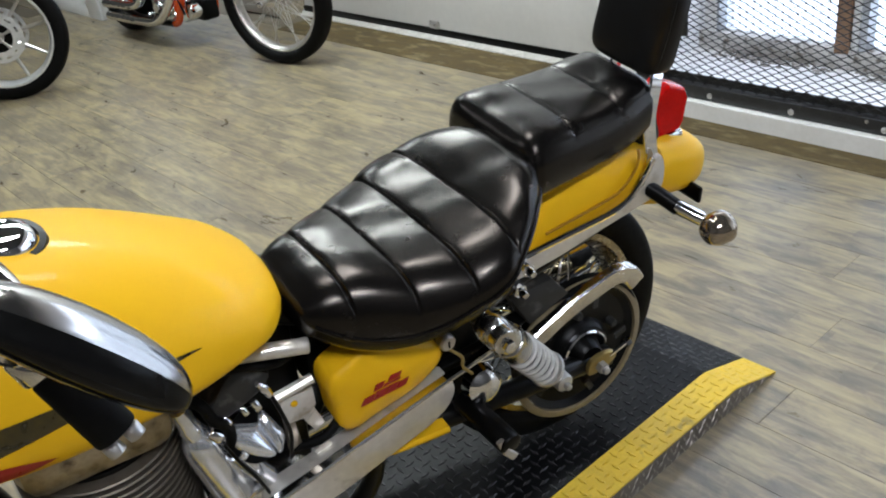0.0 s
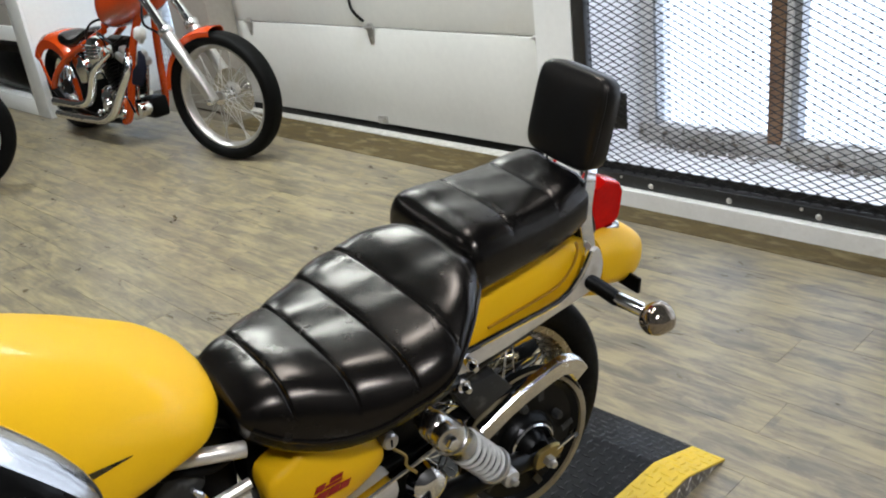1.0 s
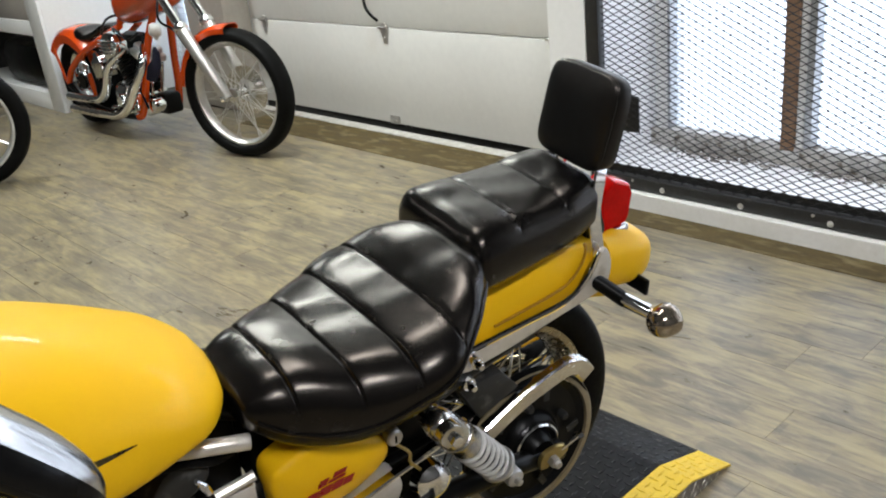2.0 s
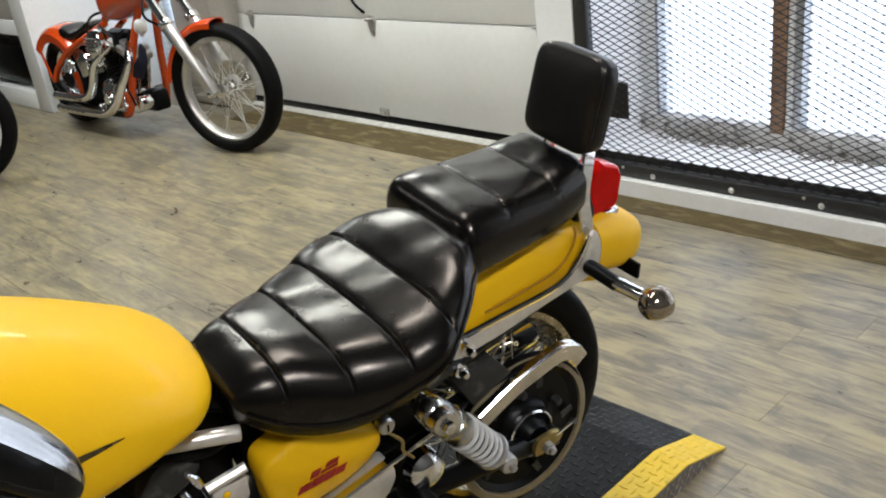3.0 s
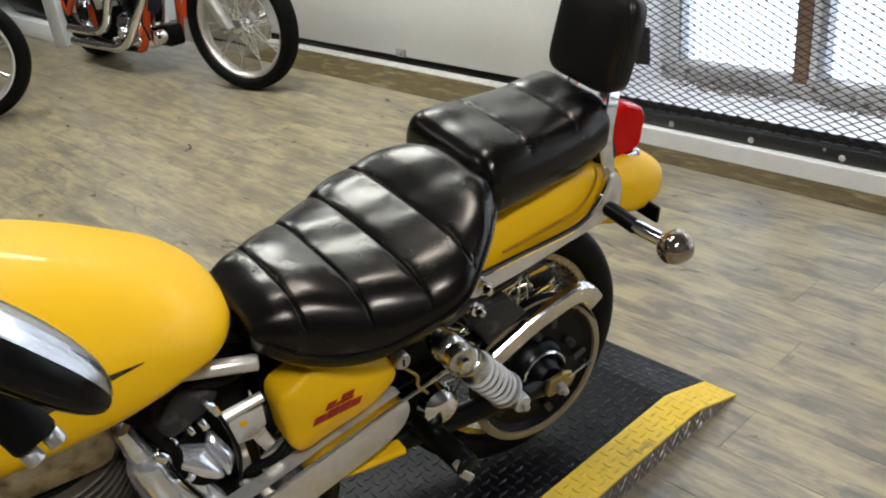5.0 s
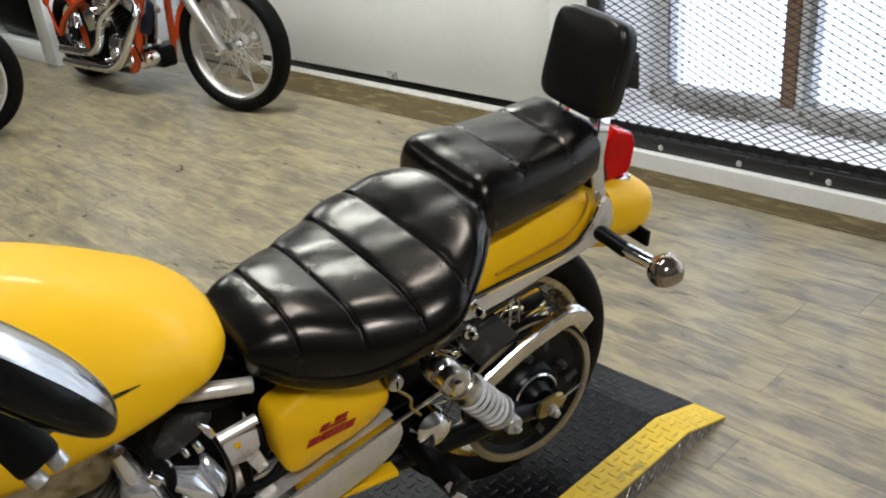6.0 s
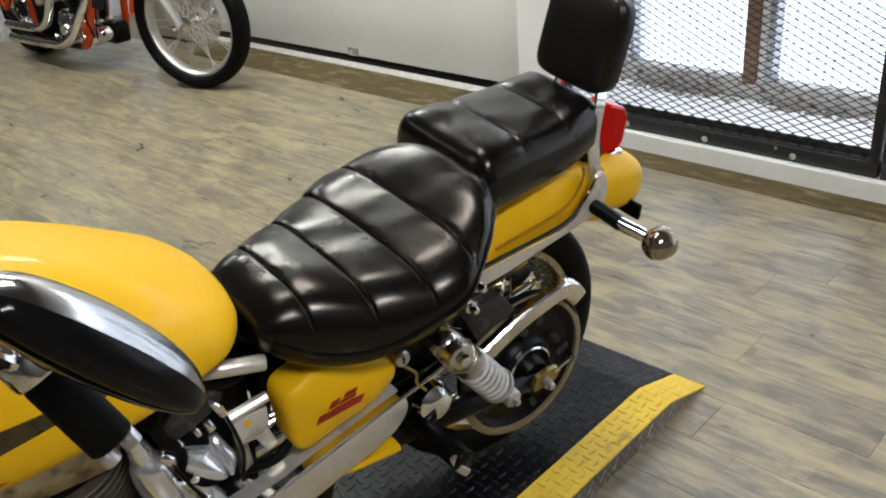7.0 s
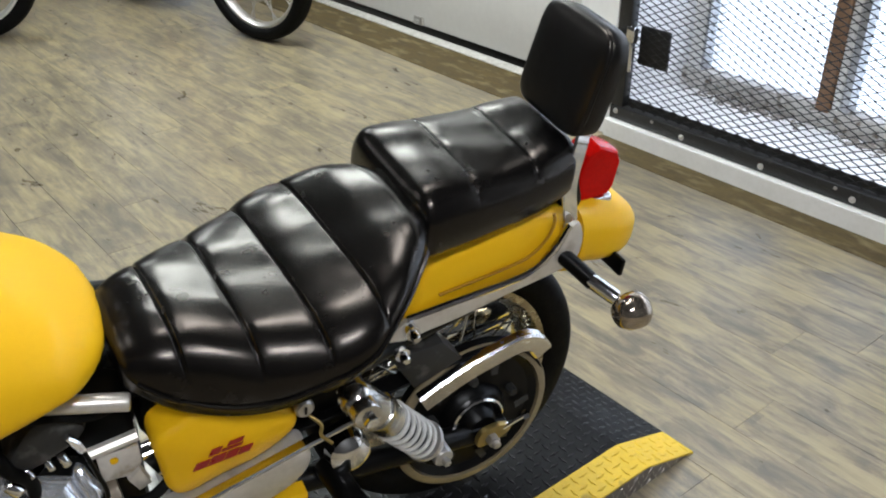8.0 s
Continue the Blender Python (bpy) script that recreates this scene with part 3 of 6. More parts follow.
tube(bm, curve_points([(1.185, 1.26, 0.39), (1.180, 1.225, 0.385), (1.175, 1.210, 0.37), (1.175, 1.208, 0.27)], 5), 0.007)
part("latch_bolt", bm, M_CHROME, plate, "bright bent latch bolt")
bm = B()
box(bm, (1.170, 1.20, 0.375), (1.195, 1.235, 0.43), 0.003)
box(bm, (1.170, 1.262, 0.36), (1.195, 1.29, 0.41), 0.003)
part("latch_keeper", bm, M_CHROME, plate)

# flaked paint and splinters on the weathered sill
flakes = random.Random(11)
bm = B()
for _ in range(260):
    fx, fy = 1.617 - abs(flakes.gauss(0, 0.035)), flakes.choice((flakes.gauss(0.98, 0.10), flakes.uniform(-0.4, 1.25), flakes.gauss(0.45, 0.08)))
    if not 1.30 < fx < 1.618 or not -1.0 < fy < 1.26:
        continue
    r = flakes.uniform(0.004, 0.016)
    turn = flakes.uniform(0, 6.28)
    low = [(fx + r * flakes.uniform(0.5, 1.1) * math.cos(turn + 1.26 * k), fy + 1.4 * r * flakes.uniform(0.5, 1.1) * math.sin(turn + 1.26 * k)) for k in range(5)]
    h = flakes.uniform(0.002, 0.007)
    loft(bm, [[(x, y, SILL + 0.0004) for x, y in low], [(x + 0.2 * (fx - x), y + 0.2 * (fy - y), SILL + h * flakes.uniform(0.5, 1.2)) for x, y in low]])
lone("paint_flakes", bm, M_FLAKE, "grey and brown paint flakes and splinters on the sill", "debris", "stuff")

# ---- lift platform ----
lift = thing("motorcycle_lift", Matrix.Identity(4), "black diamond plate lift platform with yellow edges on the floor", "lift")
LIFT_H, LIFT_W, LIFT_L, KINK = 0.055, 0.66, 2.5, -0.155
STRIPE = 0.081


def top_z(x):
    return LIFT_H if x <= KINK else 0.004 + (LIFT_H - 0.004) * (x / KINK)


def deck(y0, y1, mat, name, label):
    bm = B()
    prof = [(-LIFT_L, LIFT_H), (KINK - 0.01, LIFT_H), (KINK, LIFT_H - 0.0008), (KINK + 0.01, top_z(KINK + 0.01)), (0.0, 0.005)]
    rings = []
    for y in (y0, y1):
        rings.append([(x, y, z) for x, z in prof] + [(x, y, z - 0.005) for x, z in reversed(prof)])
    loft(bm, rings)
    return part(name, bm, mat, lift, label)


deck_main = deck(STRIPE, LIFT_W - STRIPE, M_TREADBLACK, "deck", "worn black diamond plate deck")
edge_a = deck(0.0, STRIPE - 0.001, M_TREADYELLOW, "edge", "worn yellow painted edge strip")
edge_b = deck(LIFT_W - STRIPE + 0.001, LIFT_W, M_TREADYELLOW, "edge", "worn yellow painted edge strip")


def lug(bm, at, along, normal, size=0.0135, wid=0.0040, high=0.0022):
    """One raised lozenge of the tread plate."""
    a, n = Vector(along).normalized(), Vector(normal).normalized()
    s = n.cross(a)
    p = Vector(at)
    lo = [p + a * size, p + s * wid, p - a * size, p - s * wid]
    hi = [p + a * size * 0.55 + n * high, p + s * wid * 0.5 + n * high, p - a * size * 0.55 + n * high, p - s * wid * 0.5 + n * high]
    loft(bm, [lo, hi])


def lugs(x0, x1, y0, y1, mat, parent, pitch=0.0235):
    bm = B()
    i = 0
    x = x1 - pitch * 0.55
    while x > x0:
        y, j = y0 + pitch * 0.5, 0
        while y < y1 - pitch * 0.3:
            flat = x <= KINK
            slope = (LIFT_H - 0.004) / KINK
            nrm = (0, 0, 1) if flat else (-slope, 0, 1)
            along = (1, 0, 0 if flat else slope) if (i + j) % 2 else (0, 1, 0)
            lug(bm, (x, y, top_z(x) + 0.0002), along, nrm)
            y, j = y + pitch, j + 1
        x, i = x - pitch, i + 1
    me = bpy.data.meshes.new("tread_relief")
    bmesh.ops.recalc_face_normals(bm, faces=bm.faces)
    bm.to_mesh(me)
    bm.free()
    me.materials.append(mat)
    ob = new("tread_relief", me)
    ob.parent = parent
    tagged(ob, kind="stuff")


lugs(-1.3, 0.0, STRIPE, LIFT_W - STRIPE, M_TREADLUG, deck_main)
lugs(-1.3, 0.0, 0.004, STRIPE, M_TREADYELLOW, edge_a)
lugs(-1.3, 0.0, LIFT_W - STRIPE, LIFT_W - 0.004, M_TREADYELLOW, edge_b)
for y0, y1 in ((0.003, 0.008), (LIFT_W - 0.008, LIFT_W - 0.003)):
    bm = B()
    prof = [(-LIFT_L, LIFT_H - 0.005), (KINK, LIFT_H - 0.005), (-0.012, 0.006), (-0.012, 0.0), (-LIFT_L, 0.0)]
    loft(bm, [[(x, y, z) for x, z in prof] for y in (y0, y1)])
    skirt = part("skirt", bm, M_TREADSTEEL, lift, "bare diamond plate side skirt")
    if y0 < 0.1:
        bm = B()
        x, i = -0.03, 0
        while x > -1.3:
            zt = top_z(x) - 0.007
            z, j = 0.006, 0
            while z < zt - 0.004:
                lug(bm, (x + (0.012 if j % 2 else 0), 0.0028, z), (1, 0, 1) if (i + j) % 2 else (-0.3, 0, 1), (0, -1, 0), 0.009, 0.002, 0.0014)
                z, j = z + 0.014, j + 1
            x, i = x - 0.022, i + 1
        tagged(part("tread_relief", bm, M_TREADSHINE, skirt), kind="stuff")

# ---- the yellow motorcycle; its own axes: x to the rear, y to its right, z up ----
GROW = Matrix.Translation((-1.48, -0.80, 1.257)) @ Matrix.Scale(1.03, 4) @ Matrix.Translation((1.48, 0.80, -1.257))
BIKE = GROW @ Matrix.Translation((-0.5325, 0.1894, 0.0753)) @ pose(0, 0, 0, 0, 0, -10) @ pose(0, 0, 0, 9, 0, 0)
bike = thing("motorcycle", BIKE, "yellow cruiser motorcycle with black ribbed seat on its stand", "motorcycle")
AXLE = Vector((0, 0.0, 0.285))


def ribbed_seat(name, x0, x1, zt, zb, w, seams, roll, p_top, skirt, label, n=300, k=44, shear=0.0, mid=lambda x: 0.0, ends=(0.05, 0.07), plain=False):
    """A padded seat: cross-sections along x, rolls that swell behind each sewn seam, a stitched groove at it."""
    bm = B()
    rings = []
    stops = [x0, *seams, x1]
    for i in range(n + 1):
        u = i / n
        x = x0 + (x1 - x0) * u
        e = min(1.0, math.sqrt(max(0.0, 1 - (1 - min(u / ends[0], 1)) ** 2)))
        f = min(1.0, math.sqrt(max(0.0, 1 - (1 - min((1 - u) / ends[1], 1)) ** 2)))
        end = max(0.12, min(e, f))
        h0, h1, ww = zb(x), zt(x), w(x) * (0.72 + 0.28 * end)
        h1 = h0 + (h1 - h0) * (0.40 + 0.60 * end)
        k1 = max(q for q in range(len(stops) - 1) if stops[q] <= x + 1e-9)
        span = stops[k1 + 1] - stops[k1]
        r = min(1.0, max(0.0, (x - stops[k1]) / span))
        puff = math.sin(math.pi * r ** 0.80) ** 0.62 if 0 < r < 1 else 0.0
        puff = puff if 0 < k1 < len(stops) - 2 else (puff if (r > 0.5) == (k1 == 0) else max(puff, 0.9))
        d = min(abs(x - a) for a in seams)
        ring = []
        for j in range(k + 1):
            v = -math.cos(math.pi * j / k)
            v = 0.62 * v + 0.38 * (2 * j / k - 1)
            s1 = math.sqrt(max(0.0, 1 - abs(v) ** p_top))
            y = ww * v
            soft = 0.0007 * math.sin(41 * y + 2.1 * k1 + 14 * x) + 0.0005 * math.sin(83 * y - 1.7 * k1 + 31 * x)
            fold = 0.0006 * math.exp(-d / 0.010) * math.sin(190 * y + 3 * k1)
            g = roll * puff + (soft + fold) * min(1, d / 0.010) - (0.0011 if plain else 0.0022) * math.exp(-(d / 0.0017) ** 2)
            side = min(1.0, 2.2 * s1)
            g = g * max(0.0, min(1.0, (s1 - 0.55) / 0.35)) if plain else g
            ring.append((x - shear * y, mid(x) + y + math.copysign(0.5 * g * (1 - side), y), h0 + (h1 - h0) * s1 + g * side))
        ring += [(x - shear * y, mid(x) + y, h0 - q) for y, q in ((ww * 1.0, 0.006), (ww * 0.985, skirt * 0.7), (ww * 0.93, skirt), (ww * 0.3, skirt), (-ww * 0.3, skirt), (-ww * 0.93, skirt), (-ww * 0.985, skirt * 0.7), (-ww, 0.006))]
        rings.append(ring)
    loft(bm, rings)
    return part(name, bm, M_LEATHER, bike, label, 60), rings


Z_SEAT = table([(-0.52, 0.684), (-0.46, 0.692), (-0.40, 0.687), (-0.34, 0.687), (-0.27, 0.701), (-0.235, 0.713), (-0.195, 0.730), (-0.148, 0.738)])
B_SEAT = table([(-0.52, 0.655), (-0.46, 0.620), (-0.40, 0.613), (-0.34, 0.628), (-0.27, 0.655), (-0.20, 0.698), (-0.148, 0.712)])
W_SEAT = table([(-0.52, 0.079), (-0.46, 0.105), (-0.40, 0.135), (-0.34, 0.1566), (-0.27, 0.167), (-0.215, 0.140), (-0.18, 0.112), (-0.148, 0.085)])
seat, seat_rings = ribbed_seat("rider_seat", -0.520, -0.145, Z_SEAT, B_SEAT, W_SEAT, (-0.4625, -0.3891, -0.3165, -0.2471), 0.0055, 4.14, 0.024, "black leather rider seat with sewn transverse rolls", shear=0.057, mid=lambda x: -0.0354 + 0.0902 * x, ends=(0.15, 0.08))
for sgn in (0, 1):
    bm = B()
    line = []
    for r in seat_rings[9:-9:9]:
        p = r[0] if not sgn else r[44]
        line.append((p[0], p[1], p[2]))
    tube(bm, line, 0.0030, 8)
    part("piping", bm, M_LEATHER, seat)
Z_PIL = table([(-0.155, 0.752), (-0.10, 0.757), (0.0, 0.757), (0.06, 0.765), (0.11, 0.772)])
B_PIL = table([(-0.155, 0.700), (-0.05, 0.707), (0.05, 0.718), (0.11, 0.730)])
W_PIL = table([(-0.155, 0.116), (-0.06, 0.110), (0.04, 0.100), (0.11, 0.085)])
pillion, _ = ribbed_seat("passenger_seat", -0.150, 0.108, Z_PIL, B_PIL, W_PIL, (-0.062, 0.03), 0.0026, 6.0, 0.034, "black leather passenger pad with sewn transverse rolls", mid=lambda x: -0.004, ends=(0.10, 0.07), plain=True)

# backrest pad
pad_pose = pose(0.104, -0.038, 0.857, 0.75, 12.4, -0.5)
bm = B()
rings = []
for d, s in ((0.016, 0.80), (0.018, 0.92), (0.016, 0.98), (0.008, 1.0), (-0.009, 1.012), (-0.0105, 0.995), (-0.0115, 0.985), (-0.0125, 0.995), (-0.014, 1.012), (-0.017, 1.0), (-0.019, 0.965), (-0.0205, 0.90), (-0.0225, 0.76), (-0.024, 0.5), (-0.0245, 0.12)):
    ring = []
    for i in range(56):
        t = 2 * math.pi * i / 56
        taper = 1.0 - 0.03 * math.sin(t)
        ring.append(pad_pose @ Vector((d, 0.0725 * s * power(math.cos(t), 0.36) * taper, 0.0715 * s * power(math.sin(t), 0.36))))
    rings.append(ring)
loft(bm, rings)
part("backrest", bm, M_PADLEATHER, bike, "square padded black leather backrest", 50)
for s in (-1, 1):
    bm = B()
    y = lambda v: s * v if s < 0 else 0.1 * v
    strap(bm, curve_points([(0.118, y(0.088), 0.60), (0.104, y(0.088), 0.66), (0.096, y(0.086), 0.71), (0.104, y(0.082), 0.76), (0.118, y(0.07), 0.80), (0.128, y(0.055), 0.86)]), 0.024, 0.006)
    part("sissy_bar", bm, M_CHROME, bike, "flat chrome backrest upright")

# tank
Z_TANK = table([(-1.05, 0.80), (-0.97, 0.842), (-0.88, 0.852), (-0.80, 0.842), (-0.72, 0.816), (-0.66, 0.787), (-0.60, 0.750), (-0.55, 0.716), (-0.50, 0.685)])
ZB_TANK = table([(-1.05, 0.66), (-0.95, 0.63), (-0.85, 0.620), (-0.742, 0.622), (-0.661, 0.624), (-0.583, 0.640), (-0.50, 0.662)])
W_TANK = table([(-1.05, 0.07), (-0.98, 0.12), (-0.90, 0.155), (-0.80, 0.172), (-0.72, 0.170), (-0.66, 0.160), (-0.60, 0.146), (-0.55, 0.130), (-0.50, 0.108)])


def tank_point(x, t, out=0.0):
    """A point of the tank's skin: t in radians round the section, 0 to the right, 90 degrees up."""
    u = (x + 1.05) / 0.535
    end = min(1.0, math.sqrt(max(0.0, 1 - (1 - min((1 - u) / 0.11, 1)) ** 2)), math.sqrt(max(0.0, 1 - (1 - min(u / 0.1, 1)) ** 2)))
    end = 0.25 + 0.75 * end
    zt, zb, w = Z_TANK(x), ZB_TANK(x), W_TANK(x)
    zc = zb + 0.33 * (zt - zb)
    c, s = math.cos(t), math.sin(t)
    h = (zt - zc) if s > 0 else (zc - zb)
    y = 0.07 * x + 0.93 * w * power(c, 0.85) * end
    z = zc + h * power(s, 0.92 if s > 0 else 0.7) * end
    n = Vector((0, c / w, s / h)).normalized()
    return Vector((x, y, z)) + n * out


bm = B()
loft(bm, [[tank_point(-1.05 + 0.535 * i / 60, 2 * math.pi * j / 56) for j in range(56)] for i in range(61)])
tank = part("fuel_tank", bm, M_YELLOW, bike, "glossy yellow teardrop fuel tank", 60)


def tank_decal(name, mat, label, top, x0, x1, n=24):
    """A thin sheet on the tank's left skin; top(x) gives its upper and lower turn in degrees."""
    bm = B()
    rings = []
    for i in range(n + 1):
        x = x0 + (x1 - x0) * i / n
        a, b = top(i / n)
        rings.append([tank_point(x, radians(a + (b - a) * j / 5), 0.0012) for j in range(6)])
    loft(bm, rings, False)
    part(name, bm, mat, tank, label)


tank_decal("decal", M_DECALDARK, "dark tapered stripe on the tank side", lambda u: (162.5 + 12 * (1 - u) - 0.3 - 5.2 * (1 - u) ** 0.8, 162.5 + 12 * (1 - u) + 0.3 + 5.2 * (1 - u) ** 0.8), -0.875, -0.646)
tank_decal("emblem", M_DECALRED, "red and dark tank emblem", lambda u: (190 - 6 * math.sin(math.pi * u), 190 + 8 * math.sin(math.pi * u)), -0.93, -0.815)
cap_pose = axis_pose((-0.788, -0.058, 0.832), (0.14, -0.12, 1))
bm = B()
lathe(bm, [(0.0, 0.020), (0.018, 0.019), (0.027, 0.015), (0.032, 0.007), (0.032, -0.01)], cap_pose, 36)
cap = part("fuel_cap", bm, M_CHROME, bike, "chrome fuel cap in a black rubber ring")
bm = B()
lathe(bm, [(0.033, -0.006), (0.040, -0.004), (0.043, 0.0), (0.041, 0.005), (0.034, 0.006)], cap_pose, 36, True)
part("rubber_ring", bm, M_BLACK, cap)

# rear fender
bm = B()
rings = []
for i in range(41):
    a = radians(128 - 74 * i / 40)
    R = 0.380
    u = i / 40
    half = 0.092 - 0.012 * max(0, u - 0.55) / 0.45
    tip = math.sqrt(max(0.02, 1 - max(0, (u - 0.9) / 0.1) ** 2))
    drop = 0.115 - 0.03 * u
    ring = []
    for j in range(25):
        t = math.pi * j / 24
        yy = -half * tip * power(math.cos(t), 0.5)
        rr = R - drop + drop * abs(math.sin(t)) ** 0.5 * (0.5 + 0.5 * tip)
        ring.append(AXLE + Vector((rr * math.cos(a), yy, rr * math.sin(a))))
    for j in range(24, -1, -1):
        t = math.pi * j / 24
        yy = -(half * tip - 0.004) * power(math.cos(t), 0.5)
        rr = R - 0.004 - drop + drop * abs(math.sin(t)) ** 0.5 * (0.5 + 0.5 * tip)
        ring.append(AXLE + Vector((rr * math.cos(a), yy, rr * math.sin(a))))
    rings.append(ring)
loft(bm, rings)
part("rear_fender", bm, M_YELLOW, bike, "glossy yellow rear fender", 50)

bm = B()
rings = []
for k in range(15):
    u = k / 14
    e = math.sqrt(max(0.004, 1 - max(0.0, (u - 0.25) / 0.75) ** 2))
    c = Vector((0.135 + 0.155 * u, 0.0, 0.598 - 0.035 * u))
    ring = []
    for j in range(36):
        t = 2 * math.pi * j / 36
        ring.append(c + Vector((0.0, 0.094 * e * power(math.cos(t), 0.55), 0.054 * e * power(math.sin(t), 0.7))))
    rings.append(ring)
loft(bm, rings)
part("fender_tail", bm, M_YELLOW, bike, "rounded yellow fender tail", 60)
# the fender's edge shading, laid on as a thin darker tube
for s in (-1, 1):
    bm = B()
    tube(bm, curve_points([(-0.10, s * 0.094, 0.584), (0.01, s * 0.0955, 0.600), (0.045, s * 0.0955, 0.611), (0.068, s * 0.095, 0.634), (0.075, s * 0.094, 0.655), (0.073, s * 0.092, 0.669)]), 0.0024, 6)
    part("fender_groove", bm, M_SHADELINE, bike, "thin amber tube standing in for the shade line on the fender side")

# chrome fender rails
for s in (-1, 1):
    bm = B()
    out = smooth_outline([(-0.19, 0.519), (-0.155, 0.566), (-0.08, 0.573), (0.03, 0.583), (0.075, 0.613), (0.096, 0.648), (0.110, 0.653), (0.121, 0.622), (0.116, 0.588), (0.09, 0.576), (-0.013, 0.556), (-0.079, 0.543), (-0.154, 0.533)], 4)
    prism(bm, out, s * 0.107, s * 0.099, 0.002)
    rail = part("fender_rail", bm, M_PALEMETAL, bike, "weathered chrome fender strut")
    bm = B()
    tube(bm, curve_points([(-0.155, s * 0.104, 0.568), (-0.08, s * 0.104, 0.574), (0.03, s * 0.104, 0.584), (0.073, s * 0.104, 0.612), (0.096, s * 0.104, 0.652)]), 0.0055, 8)
    part("bead", bm, M_CHROME, rail)
    for bx, bz in ((-0.150, 0.552), (-0.163, 0.518)):
        bm = B()
        lathe(bm, [(0.0, 0.024), (0.005, 0.024), (0.007, 0.02), (0.007, 0.012), (0.011, 0.011), (0.011, 0.0)], axis_pose((bx, s * 0.107, bz), (0, s, 0)), 12)
        part("bolt", bm, M_CHROME, rail)

# tail lamp
bm = B()
side = [(0.140, 0.640), (0.140, 0.700), (0.150, 0.722), (0.168, 0.733), (0.206, 0.716), (0.214, 0.700), (0.210, 0.655), (0.202, 0.642)]
loft(bm, [[(0.165 + (x - 0.165) * k, y, 0.690 + (z - 0.690) * k) for x, z in side] for y, k in ((-0.053, 0.90), (-0.049, 0.97), (-0.040, 1.0), (-0.018, 1.0), (-0.010, 0.97), (-0.006, 0.90))])
tail = part("tail_lamp", bm, M_RED, bike, "red angular tail lamp lens", 25)
bm = B()
box(bm, (0.135, -0.052, 0.618), (0.214, 0.052, 0.641), 0.006)
part("lamp_base", bm, M_CHROME, tail, "chrome lamp base")
bm = B()
box(bm, (0.115, -0.05, 0.60), (0.15, 0.05, 0.69), 0.006)
part("lamp_bracket", bm, M_BLACK, tail)

bm = B()
prism(bm, smooth_outline([(0.090, 0.765), (0.108, 0.735), (0.116, 0.700), (0.124, 0.672), (0.113, 0.658), (0.094, 0.674), (0.082, 0.735)], 4), -0.084, -0.076, 0.003)
part("strut_cover", bm, M_BLACK, bike, "black curved cover before the backrest upright")

# turn signals
for s in (-1, 1):
    bm = B()
    tube(bm, curve_points([(0.085, s * 0.09, 0.605), (0.105, s * 0.118, 0.588), (0.122, s * 0.145, 0.571)]), 0.0125, 12)
    sig = part("signal_arm", bm, M_BLACK, bike, "black rear signal arm")
    bm = B()
    rod(bm, (0.118, s * 0.140, 0.575), (0.140, s * 0.178, 0.562), 0.0115, seg=16)
    part("signal_stem", bm, M_CHROME, sig)
    bm = B()
    lathe(bm, [(0.0, -0.031), (0.010, -0.029), (0.019, -0.023), (0.025, -0.012), (0.0268, 0.0), (0.0268, 0.005)], axis_pose((0.150, s * 0.204, 0.556), (1, 0, 0)), 32)
    part("signal_housing", bm, M_SMOKE, sig, "round chrome turn signal housing")
    bm = B()
    lathe(bm, [(0.0268, 0.0055), (0.0262, 0.012), (0.0205, 0.019), (0.010, 0.023), (0.0, 0.024)], axis_pose((0.150, s * 0.204, 0.556), (1, 0, 0)), 32)
    part("signal_lens", bm, M_SMOKE, sig, "smoked turn signal lens")
bm = B()
box(bm, (0.204, -0.112, 0.530), (0.212, 0.10, 0.560), 0.003)
part("plate_bracket", bm, M_BLACK, bike, "black number plate bracket")


